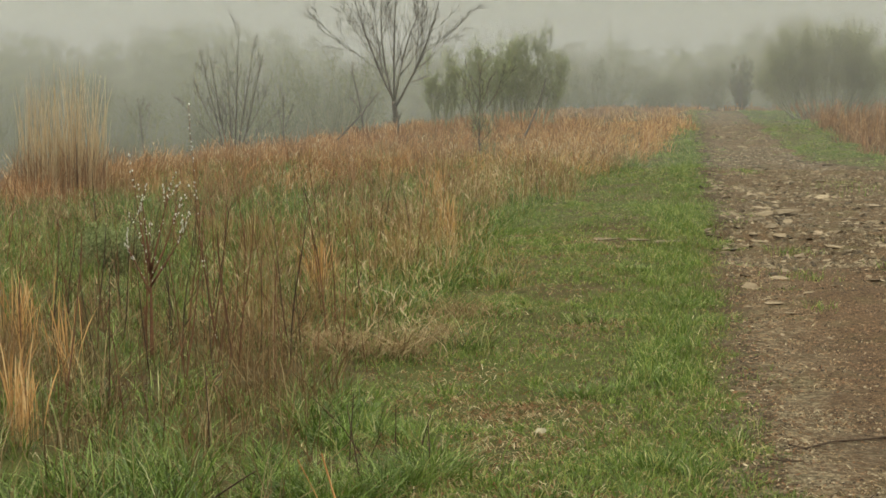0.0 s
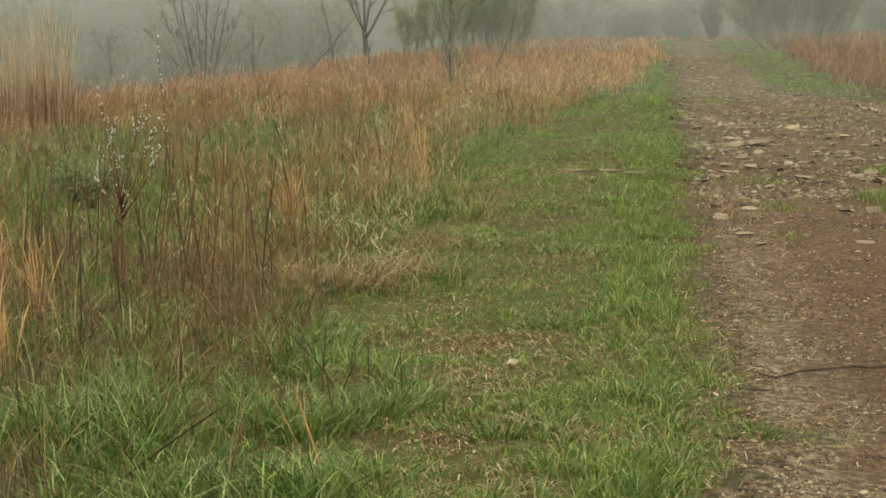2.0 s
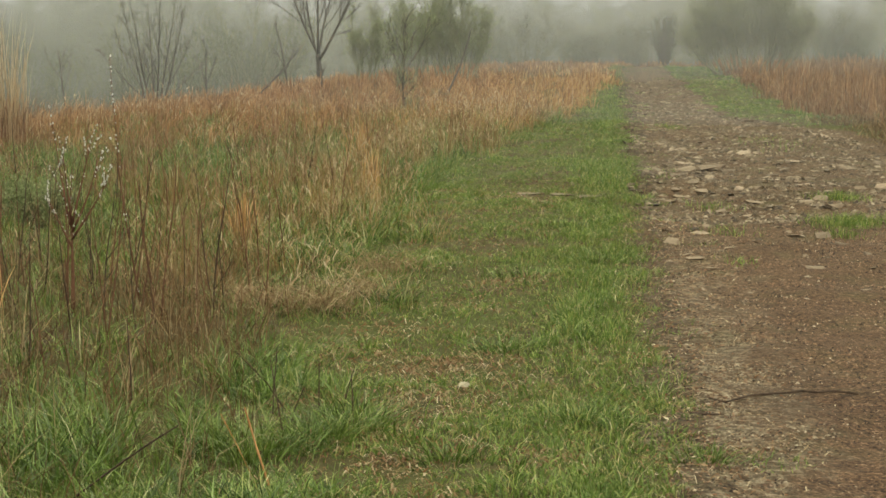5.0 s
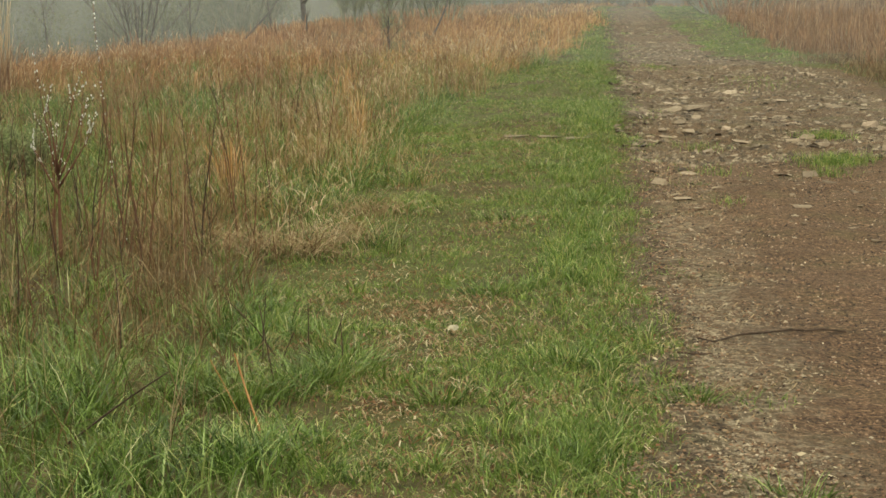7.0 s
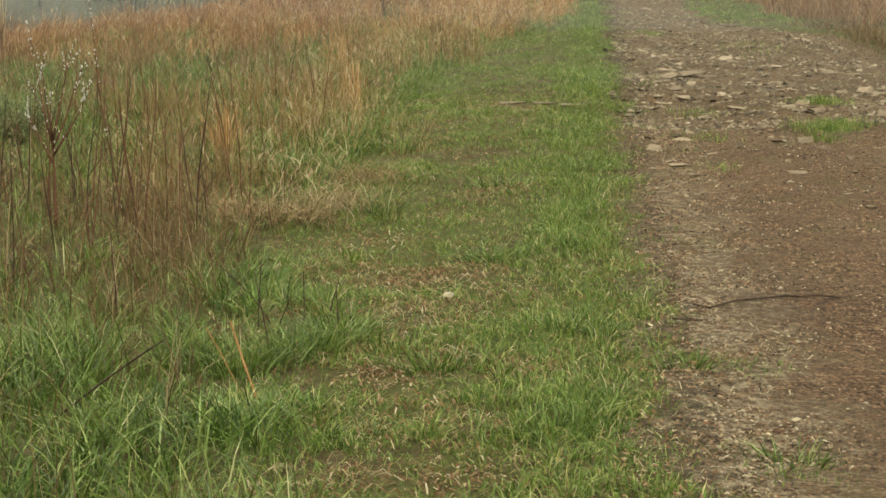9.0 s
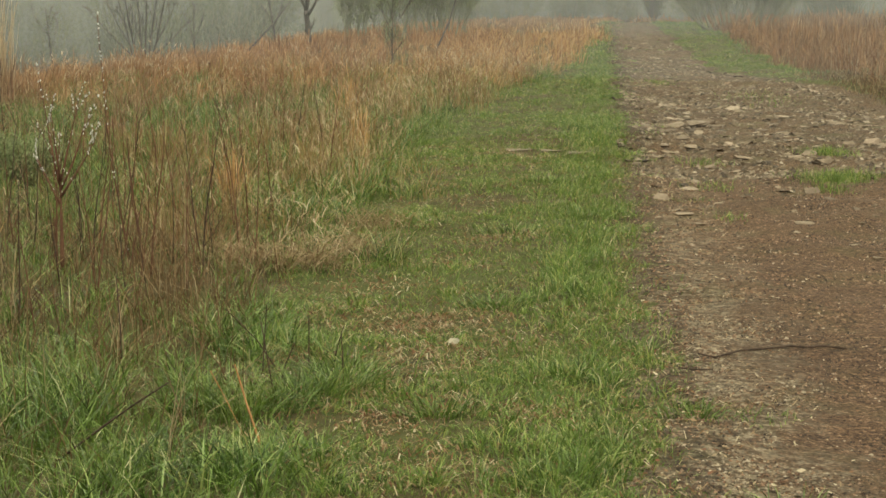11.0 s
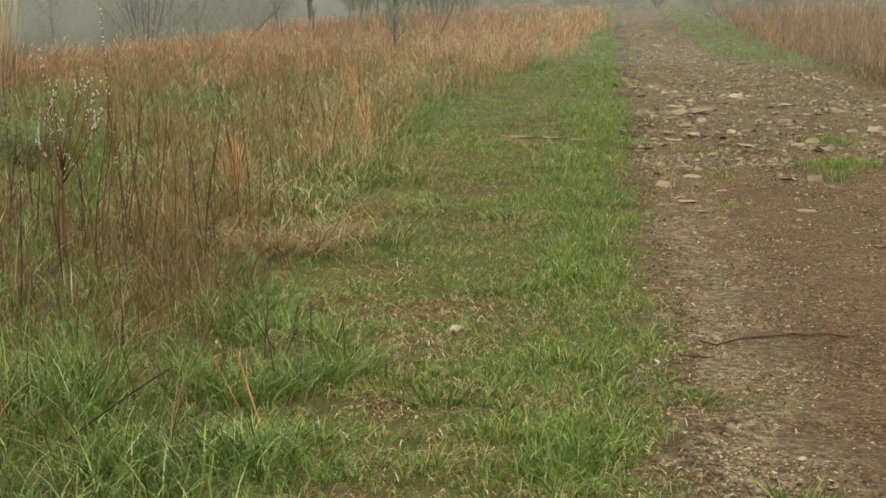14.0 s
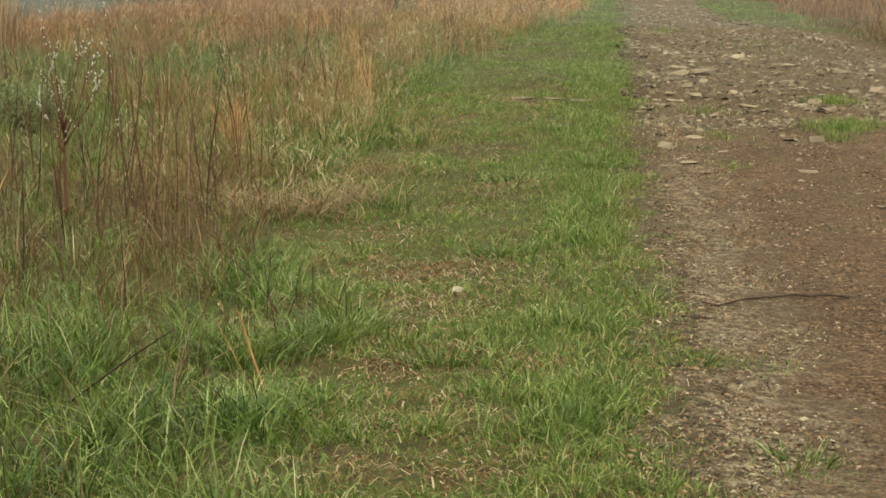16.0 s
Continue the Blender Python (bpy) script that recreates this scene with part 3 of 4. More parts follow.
def sedge():
    def keep(x, y):
        v = field_part(x, y) + 0.35 * waves(x, y, 1.5, 81)
        s = (x + 6.2) * 0.984 - (y - 24.5) * 0.178
        far = np.clip((y - 18.5 - 1.05 * np.clip(s, 0, 8)) / 6, 0, 1) + np.exp(-(s / 2.2) ** 2) * (y > 20) * 0.6
        return np.where((v > 0) & (s > -6), np.clip(far, 0, 1) * np.clip(0.5 + 0.7 * waves(x, y, 1.6, 82) + 0.6 * waves(x, y, 0.6, 87), 0.05, 1), 0)

    def keep_right(x, y):
        v = x - edge(y) - sedge_line(y) + 0.25 * waves(x, y, 1.2, 83)
        return np.where(v > 0, np.clip(0.55 + 0.5 * waves(x, y, 1.1, 84) + 0.6 * waves(x, y, 0.5, 88), 0.06, 1), 0)

    out, rusty, golden = [], [], []
    for y0, y1, dens, each in ((17.0, 26.0, 15, 16), (26.0, 38.0, 12, 15), (38.0, 56.0, 9, 12), (56.0, 84.0, 6, 10)):
        for kp in (keep, keep_right):
            x, y, size, out_way = clumps(y0, y1, dens, kp, each, 0.10)
            n = len(x)
            h = (0.86 + 0.22 * waves(x, y, 1.0, 85)) * (0.25 + 0.7 * size) * RNG.uniform(0.3, 1.1, n) * (np.interp(y, [20, 45, 75], [0.66, 0.62, 0.40]) if kp is keep else 0.92)
            blow = waves(x, y, 0.5, 86) * 3.0 + RNG.normal(0, 0.8, n)
            if kp is keep_right:
                m = RNG.uniform(0, 1, n) < 0.78 + 0.3 * waves(x, y, 0.7, 89)
                rusty.append(blades(x[m], y[m], h[m] * 0.85, np.maximum(0.006, thin(y[m]) * 1.3), np.abs(RNG.normal(0.4, 0.4, m.sum())), segs=3))
                x, y, h, blow, n = x[~m], y[~m], h[~m], blow[~m], int((~m).sum())
            else:
                m = RNG.uniform(0, 1, n) < 0.78 - 0.17 * field_part(x, y) + 0.3 * waves(x, y, 1.3, 90)
                golden.append(blades(x[m], y[m], h[m] * 0.88, np.maximum(0.006, thin(y[m]) * 1.35), np.abs(RNG.normal(0.45, 0.5, m.sum())), az=blow[m], segs=3, plume=True))
                x, y, h, blow, n = x[~m], y[~m], h[~m], blow[~m], int((~m).sum())
            out.append(blades(x, y, h, np.maximum(RNG.uniform(0.005, 0.010, n), thin(y) * 1.4), np.abs(RNG.normal(0.42, 0.46, n)), az=blow, segs=3, plume=True))
    x, y, size, out_way = clumps(84.0, 93.0, 5, lambda x, y: np.where(np.abs(x - edge(y) - 1.5) < 6, 0.9, 0), 8, 0.12)  # where the track ends
    n = len(x)
    out.append(blades(x, y, size * RNG.uniform(0.2, 0.55, n), thin(y) * 1.5, np.abs(RNG.normal(0.25, 0.24, n)), segs=3, plume=True))
    for x0, y0, r, top in ((-1.93, 9.0, 0.03, 0.56), (-1.79, 7.5, 0.035, 0.40), (-1.92, 7.9, 0.03, 0.50), (-2.4, 10.0, 0.06, 0.6), (-0.9, 13.0, 0.05, 0.5), (0.05, 17.0, 0.06, 0.6), (-0.1, 21.5, 0.08, 0.6)):
        n = 45 if y0 < 9.5 else 80
        x, y = x0 + RNG.normal(0, r, n), y0 + RNG.normal(0, r, n)
        golden.append(blades(x, y, top * RNG.uniform(0.4, 1.05, n), RNG.uniform(0.004, 0.008, n), np.abs(RNG.normal(0.12, 0.16, n)), segs=4, plume=True))
    low = []
    for y0, y1, n in ((17.0, 24.0, 1500), (24.0, 32.0, 2600)):  # trampled dead weeds between the wet track and the dry grass
        y = RNG.uniform(y0, y1, n)
        x = edge(y) + sedge_line(y) - 0.9 + 1.3 * RNG.beta(2.2, 1.6, n) + 0.2 * waves(y, y, 1.0, 93)
        low.append(blades(x, y, RNG.uniform(0.04, 0.22, n), np.maximum(0.006, thin(y) * 1.3), RNG.uniform(0.3, 1.4, n), segs=3))
    stuff("dead_weeds", low, BROWN, "low trampled brown dead weeds beside the wet track", "dead weeds")
    stuff("tan_grass", golden, GOLD, "golden dry grass thick along the edge of the field", "dry grass")
    stuff("dead_weeds", rusty, RUST, "rust-brown dead weeds standing among the broomsedge", "dead weeds")
    return stuff("broomsedge", out, SEDGE, "waist-high orange-brown dry broomsedge across the field", "dry grass")


sedge()


# ---- wood: branching stems ----
def tube(points, radii, sides):
    """A tapered round stem along points, closed at the tip."""
    p, r = np.asarray(points, float), np.asarray(radii, float)
    d = np.gradient(p, axis=0)
    d /= np.linalg.norm(d, axis=1, keepdims=True) + 1e-9
    a = np.cross(d, (0.31, 0.17, 0.93))
    bad = np.linalg.norm(a, axis=1) < 0.05
    a[bad] = np.cross(d[bad], (1, 0, 0))
    a /= np.linalg.norm(a, axis=1, keepdims=True)
    b = np.cross(d, a)
    ang = np.arange(sides) * 2 * np.pi / sides
    ring = a[:, None] * np.cos(ang)[None, :, None] + b[:, None] * np.sin(ang)[None, :, None]
    v = (p[:, None] + ring * r[:, None, None]).reshape(-1, 3)
    t = []
    for i in range(len(p) - 1):
        for j in range(sides):
            q, w = i * sides + j, i * sides + (j + 1) % sides
            t += [(q, w, w + sides), (q, w + sides, q + sides)]
    k = (len(p) - 1) * sides
    t += [(k, k + j, k + j + 1) for j in range(1, sides - 1)]
    t += [(0, j + 1, j) for j in range(1, sides - 1)]
    return v, np.array(t)


def grow(rng, start, way, length, radius, level, plan, out, tips):
    """One stem and all that grows from it. plan: by level, (children, length ratio, spread in degrees, upward pull, wobble, points)."""
    kids, ratio, spread, pull, wobble, n = plan[min(level, len(plan) - 1)]
    pts, p, d = [np.array(start, float)], np.array(start, float), np.array(way, float)
    for i in range(n):
        d = d + rng.normal(0, wobble, 3) + (0, 0, pull)
        d /= np.linalg.norm(d)
        p = p + d * length / n
        pts.append(p.copy())
    if level + 2 == len(plan):
        tips.append(np.array(pts))
    tip = radius * (0.35 if level + 1 < len(plan) else 0.25)
    radii = np.linspace(radius, tip, n + 1)
    out.append((level, pts, radii))
    if level + 1 >= len(plan):
        tips.append(np.array(pts))
        return
    for c in range(kids):
        f = rng.uniform(0.18, 1.0) if c else 1.0
        k = min(int(f * n), n - 1)
        s = pts[k] + (pts[k + 1] - pts[k]) * (f * n - k if f < 1 else 1.0)
        ax = pts[k + 1] - pts[k]
        ax = ax / np.linalg.norm(ax)
        side = np.cross(ax, rng.normal(0, 1, 3))
        side /= np.linalg.norm(side) + 1e-9
        a = np.radians(rng.normal(spread, spread * 0.3))
        grow(rng, s, ax * np.cos(a) + side * np.sin(a), length * ratio * rng.uniform(0.65, 1.15) * (1.15 - 0.45 * f), max(np.interp(f, [0, 1], [radius, tip]) * 0.62, 0.0022), level + 1, plan, out, tips)


def leaves(rng, tips, count, size, spread, flat=0.0):
    """Small pointed leaves, two triangles each, scattered along the twigs."""
    if not tips:
        return np.zeros((0, 3)), np.zeros((0, 3), int)
    pick = rng.integers(0, len(tips), count)
    along = rng.uniform(0.05, 1.05, count)
    c = np.array([tips[i][0] * (1 - f) + tips[i][-1] * f for i, f in zip(pick, along)]) + rng.normal(0, spread, (count, 3))
    a, b = rng.normal(0, 1, (count, 3)), rng.normal(0, 1, (count, 3))
    a /= np.linalg.norm(a, axis=1, keepdims=True)
    b = np.cross(a, b)
    b /= np.linalg.norm(b, axis=1, keepdims=True)
    s = (size * rng.uniform(0.6, 1.4, count))[:, None]
    v = np.stack([c - a * s, c + b * s * 0.45, c + a * s, c - b * s * 0.45], 1).reshape(-1, 3)
    i = np.arange(count)[:, None] * 4
    if size > 0.035:  # far off: one triangle a leaf
        return v, i + (0, 1, 2)
    return v, np.concatenate([i + (0, 1, 2), i + (0, 2, 3)])


def plant(name, label, category, at, stems, height_m, plan, wood, leaf=None, leaf_count=0, leaf_size=0.03, leaf_spread=0.06, seed=1, base_radius=0.04, splay=25, group="", sides=(6, 4, 3, 3, 3), spread_out=0.08, limbs=True, fork=0.0):
    """A tree or bush: stems and limbs in one wood mesh, twigs in another, and leaves."""
    rng = np.random.default_rng(seed)
    x, y = at
    z = float(height(x, y)) - 0.04
    ob = thing(name, label, category, group, (x, y, z))
    wood_out, tips = [], []
    for i in range(stems):
        az = i * 2.4 + rng.uniform(-0.4, 0.4)
        a = np.radians(splay * 1.5 * np.sqrt(rng.uniform(0.01, 1)) if stems > 1 else rng.normal(0, 2))
        w = (np.sin(a) * np.cos(az), np.sin(a) * np.sin(az), np.cos(a))
        a_out = spread_out * np.sqrt(rng.uniform(0, 1))
        s = (a_out * np.cos(az) * (stems > 1), a_out * np.sin(az) * (stems > 1), fork * rng.uniform(0.75, 1.0))
        grow(rng, s, w, height_m * rng.uniform(0.75, 1.1), base_radius * rng.uniform(0.7, 1.1), 0, plan, wood_out, tips)
    wood_out = [(l, p, np.maximum(r, y * 0.00007)) for l, p, r in wood_out]
    if fork:
        q = np.array([(0, 0, 0), (0.02, 0, fork * 0.35), (0.0, 0.02, fork * 0.7), (0, 0, fork * 1.02)])
        part("trunk", tube(q, [base_radius * 2.1, base_radius * 1.75, base_radius * 1.6, base_radius * 1.3], 9), wood, ob, smooth=True)
    for l, p, r in wood_out:
        if l <= (1 if limbs else 0):
            part("stem" if l == 0 else "limb", tube(p, r, sides[l]), wood, ob, smooth=True)
    fine = [tube(p, r, sides[min(l, 4)]) for l, p, r in wood_out if l > (1 if limbs else 0)]
    if fine:
        part("twig_growth", joined(fine), wood, ob, smooth=True)["kind"] = "stuff"
    if leaf:
        part("crown", leaves(rng, tips, leaf_count, leaf_size, leaf_spread), leaf, ob)["kind"] = "stuff"
    return ob



VASE = [(7, 0.36, 24, 0.035, 0.05, 8), (5, 0.5, 26, 0.05, 0.08, 4), (0, 0, 0, 0.05, 0.10, 3)]
DOME = [(7, 0.5, 34, 0.06, 0.06, 6), (5, 0.55, 32, 0.05, 0.09, 4), (0, 0, 0, 0.05, 0.10, 3)]



def curved(rng, start, a0, a1, length, deep, n=9, wobble=0.03):
    """Points of a limb that leans a0 degrees from upright where it starts and a1 at its tip; deep: its lean away from the eye."""
    p, pts = np.array(start, float), [np.array(start, float)]
    for i in range(n):
        a = np.radians(a0 + (a1 - a0) * i / (n - 1)) + rng.normal(0, wobble)
        d = np.array([np.sin(a), deep + rng.normal(0, wobble), np.cos(a)])
        p = p + d / np.linalg.norm(d) * length / n
        pts.append(p.copy())
    return pts


def along(pts, f):
    k = min(int(f * (len(pts) - 1)), len(pts) - 2)
    g = f * (len(pts) - 1) - k
    return pts[k] * (1 - g) + pts[k + 1] * g, (pts[k + 1] - pts[k]) / np.linalg.norm(pts[k + 1] - pts[k])


def limbed(name, label, category, at, limbs, wood, thick, seed, shoots=7, shoot_plan=None, leaf=None, leaf_count=0, leaf_size=0.02, leaf_spread=0.03, group="", up=0.0, shoot_len=0.34):
    """A tree or bush drawn limb by limb. limbs: (parent's place in the list or -1, how far along it, lean at the start, lean at the tip, length, depth)."""
    rng = np.random.default_rng(seed)
    x, y = at
    ob = thing(name, label, category, group, (x, y, float(height(x, y)) - 0.04))
    made, tips, fine = [], [], []
    least = y * 0.00014
    for parent, f, a0, a1, length, deep in limbs:
        if parent < 0:
            start, r0 = (f, deep * 0.4, 0), thick
        else:
            start = along(made[parent][0], f)[0]
            r0 = np.interp(f, [0, 1], made[parent][1][[0, -1]]) * 0.5
        pts = curved(rng, start, a0, a1, length, deep)
        r = np.linspace(r0, max(r0 * (0.72 if parent < 0 and len(limbs) > 1 and limbs[1][0] == 0 else 0.30), least), len(pts))
        if parent < 0:
            r[0] *= 1.35
        made.append((pts, r))
        part("trunk" if parent < 0 and len(limbs) > 1 and limbs[1][0] == 0 else "limb", tube(pts, np.maximum(r, least), 8 if r0 > 0.04 else 6), wood, ob, smooth=True)
    for (pts, r), limb in zip(made, limbs):
        for k in range(int(shoots * limb[4] / 2.0 + 0.5)):
            f = rng.uniform(0.22, 1.0)
            s, ax = along(pts, f)
            side = np.cross(ax, rng.normal(0, 1, 3))
            side /= np.linalg.norm(side) + 1e-9
            a = np.radians(rng.normal(33, 9))
            w = ax * np.cos(a) + side * np.sin(a) + (0, 0, up)
            grow(rng, s, w / np.linalg.norm(w), limb[4] * shoot_len * rng.uniform(0.5, 1.2) * (1.25 - 0.6 * f), max(np.interp(f, [0, 1], r[[0, -1]]) * 0.45, least), 0, shoot_plan or SHOOT, fine, tips)
    part("twig_growth", joined([tube(p, np.maximum(r, least), 4 if l == 0 else 3) for l, p, r in fine]), wood, ob, smooth=True)["kind"] = "stuff"
    if leaf:
        part("crown", leaves(rng, tips, leaf_count, leaf_size, leaf_spread), leaf, ob)["kind"] = "stuff"
    return ob


SHOOT = [(3, 0.6, 28, 0.07, 0.07, 5), (2, 0.6, 26, 0.06, 0.08, 3), (0, 0, 0, 0.05, 0.08, 2)]
FEATHER = [(5, 0.62, 34, 0.07, 0.08, 4), (0, 0, 0, 0.06, 0.09, 3)]

# the bare tree and the smaller one behind the crest
limbed("bare_tree", "bare grey tree with bowed forked limbs rising from dry grass", "tree", (-1.30, 50.0), (
    (-1, 0.0, -3, -5, 1.02, 0.0), (0, 1.0, -26, -12, 3.5, 0.05), (1, 0.27, -55, -46, 2.25, -0.15), (1, 0.46, -50, -20, 1.5, 0.2), (0, 0.92, -17, 6, 3.4, 0.25), (0, 1.0, 1, 4, 3.5, -0.1),
    (0, 0.95, 8, 24, 3.2, 0.3), (0, 0.80, 31, 12, 3.5, -0.2), (7, 0.50, 58, 40, 1.9, 0.1), (7, 0.24, 78, 60, 0.6, 0.1), (1, 0.2, -8, -4, 2.6, -0.3), (7, 0.36, 4, 10, 2.2, 0.2)), BARK, 0.095, 5, shoots=8)
limbed("bare_tree", "small bare grey tree with a fan of thin upswept limbs", "tree", (-5.42, 46.0), (
    (-1, -0.10, -16, -12, 3.0, 0.1), (-1, -0.06, -9, -8, 3.3, -0.2), (-1, -0.03, -4, -3, 3.2, 0.2), (-1, 0.03, 3, 4, 3.5, -0.1), (-1, 0.07, 8, 8, 3.4, 0.15), (-1, 0.10, 15, 14, 3.1, -0.2),
    (0, 0.18, -48, -42, 1.7, 0.1), (0, 0.28, -34, -18, 1.8, 0.2), (5, 0.18, 52, 34, 1.7, 0.0), (5, 0.30, 30, 18, 1.7, 0.1)), BARK, 0.026, 9, shoots=4, shoot_len=0.2, up=0.3)
limbed("sapling", "broken bare sapling standing in the dry grass", "sapling", (-2.0, 45.5), ((-1, 0.0, -6, -14, 1.9, 0.0), (0, 0.35, 24, 12, 0.9, 0.1)), BARK, 0.022, 12, shoots=3)
limbed("sapling", "thin bare sapling standing in the dry grass", "sapling", (-3.9, 44.0), ((-1, 0.0, -8, 4, 1.5, 0.0), (0, 0.45, -30, -20, 0.7, 0.1), (0, 0.4, 25, 14, 0.8, 0.1)), BARK, 0.016, 13, shoots=3)
limbed("sapling", "thin bare sapling standing in the dry grass", "sapling", (-6.6, 40.0), ((-1, 0.0, -10, -6, 1.9, 0.0), (0, 0.5, 20, 8, 0.7, 0.1)), BARK, 0.016, 14, shoots=3)


def fan(rng, count, wide, tall, lean):
    """Upright stems that spread from a broad foot and bow up."""
    out = []
    for i in range(count):
        f = (i + rng.uniform(0.2, 0.8)) / count * 2 - 1
        out.append((-1, f * wide * 0.35, f * lean + rng.normal(0, 5), f * lean * 0.25 + rng.normal(0, 5), tall * rng.uniform(0.80, 1.05) * (1.04 - 0.22 * f * f), rng.uniform(-0.25, 0.25)))
    return out


# leafing bushes behind the dry grass
limbed("bush", "slender forked bush with pale new green leaves in dry grass", "bush", (0.76, 37.0), ((-1, 0.0, -2, 0, 0.72, 0.0), (0, 0.96, -30, -12, 0.95, 0.1), (0, 1.0, 36, 22, 1.0, -0.1), (0, 0.7, 4, -4, 1.1, 0.2)), TWIG, 0.026, 14, 16, FEATHER, LEAF, 6500, 0.012, 0.05, up=0.25, shoot_len=0.55)
for k, (x, y, count, wide, tall, lean, n) in enumerate(((-0.02, 52.0, 7, 0.8, 1.85, 17, 6500), (1.15, 52.4, 8, 1.2, 2.25, 20, 15000), (2.65, 53.0, 11, 1.4, 2.35, 28, 20000), (2.1, 55.0, 9, 1.4, 2.0, 26, 10000))):
    limbed("bush", "feathery upright bush in thin grey-green spring leaf", "bush", (x, y), fan(np.random.default_rng(21 + k), count, wide, tall, lean), GREENBARK, 0.026, 61 + k, 10, FEATHER, LEAF if k < 3 else SAGE, n, 0.018, 0.085, "feathery bushes behind the crest", up=0.3, shoot_len=0.42)
limbed("bush", "broad grey-green willow bush beside the track", "bush", (13.7, 64.0), fan(np.random.default_rng(31), 22, 3.4, 2.85, 38) + [(-1, -0.9, -66, -12, 2.5, -0.2), (-1, 1.2, 40, 4, 2.4, -0.3)], GREENBARK, 0.036, 71, 12, FEATHER, SAGE, 60000, 0.021, 0.15, up=0.35, shoot_len=0.42)

# trees lost in the mist
for k, (x, y, h, n, sd) in enumerate(((-5.8, 92, 3.4, 10, 41), (8.2, 94, 2.8, 11, 42), (14.2, 96, 2.6, 10, 43), (26.0, 96, 2.8, 10, 44), (-15.0, 88, 2.6, 9, 46), (-10.5, 80, 2.4, 9, 47), (2.5, 98, 2.6, 10, 48), (-19.0, 74, 5.0, 10, 81), (-16.0, 78, 4.8, 9, 82), (-13.0, 75, 4.1, 9, 83), (-10.0, 80, 4.6, 9, 84), (-22.0, 78, 5.4, 10, 85), (-7.6, 74, 3.0, 8, 86), (-4.4, 79, 3.6, 8, 87), (-5.6, 84, 5.0, 12, 88), (5.6, 91, 1.5, 9, 89), (11.2, 93, 1.6, 9, 90), (18.0, 92, 2.2, 9, 91), (21.5, 94, 2.4, 9, 92), (24.0, 90, 2.4, 9, 93), (-25.5, 76, 5.2, 10, 94))):
    plant("misty_tree", "hazy grey-green tree half lost in the mist", "tree", (x, y), n - 1, h * 1.05, VASE, GREENBARK, DIMLEAF, 7500, 0.055, 0.32, seed=sd, base_radius=0.07, splay=26, group="trees in the mist", spread_out=0.3, limbs=False)
plant("misty_tree", "dark narrow evergreen dim in the mist", "tree", (14.7, 88), 14, 2.3, VASE, BARK, DARKLEAF, 9000, 0.04, 0.09, seed=45, base_radius=0.05, splay=9, group="trees in the mist")


def far_woods():
    rng = np.random.default_rng(77)
    vs = []
    n = 70000
    az = np.radians(rng.uniform(-32, 32, n))
    r = rng.uniform(106, 170, n)
    x, y = r * np.sin(az), r * np.cos(az)
    top = 1.6 + (r - 106) * 0.05 + 1.6 * waves(az * 60, az * 0, 3.0, 91) + 0.8 * waves(az * 60, az * 0, 0.8, 92)
    z = -9 + (9 + top) * rng.uniform(0, 1, n) ** 0.9
    c = np.stack([x, y, z], -1)
    a, b = rng.normal(0, 1, (n, 3)), rng.normal(0, 1, (n, 3))
    v = np.stack([c, c + a * 0.45, c + b * 0.45], 1).reshape(-1, 3)
    a = np.radians(np.linspace(-36, 36, 145))
    top = 2.6 + 1.3 * waves(a * 60, a * 0, 3.0, 91) + 0.5 * waves(a * 60, a * 0, 0.8, 92)
    low = np.stack([176 * np.sin(a), 176 * np.cos(a), np.full(len(a), -30.0)], -1)
    high = np.stack([178 * np.sin(a), 178 * np.cos(a), top], -1)
    i = np.arange(len(a) - 1)
    m = len(a)
    hill = new("backdrop", mesh_of("backdrop", np.concatenate([low, high]), np.concatenate([np.stack([i, i + 1, i + m + 1], 1), np.stack([i, i + m + 1, i + m], 1)]), SAGE, True))
    tagged(hill, "dim grey-green wooded hill behind the mist", "hill", kind="structure")
    ob = new("far_woods", mesh_of("far_woods", v, np.arange(3 * n).reshape(-1, 3), SAGE))
    return tagged(ob, "dim wooded hillside behind the mist", "woods", kind="stuff")


far_woods()


def valley_scrub():
    """Low bushes and saplings on the slope that falls away behind the crest."""
    rng = np.random.default_rng(79)
    vs = []
    for i in range(420):
        x, y = rng.uniform(-52, 4), rng.uniform(86, 110)
        s = -(x + 6.2) * 0.984 + (y - 24.5) * 0.178
        if s < 5:
            continue
        hgt, n = rng.uniform(1.2, 3.2), 170
        d = rng.normal(0, 1, (n, 3))
        d *= (rng.uniform(0.25, 1, n) ** 0.5 / np.linalg.norm(d, axis=1))[:, None]
        d *= (1 + 0.35 * waves(d[:, 0] * 3, d[:, 2] * 3, 1.0, i))[:, None]
        c = d * (rng.uniform(0.7, 1.3), 1.0, 0.55 * hgt) + (x, y, float(height(x, y)) + hgt * 0.5)
        a, b = rng.normal(0, 0.05, (n, 3)), rng.normal(0, 0.05, (n, 3))
        vs.append(np.stack([c, c + a, c + b], 1).reshape(-1, 3))
    v = np.concatenate(vs)
    ob = new("valley_scrub", mesh_of("valley_scrub", v, np.arange(len(v)).reshape(-1, 3), DIMLEAF))
    return tagged(ob, "dim grey-green scrub on the slope below the field", "scrub", kind="stuff")


valley_scrub()

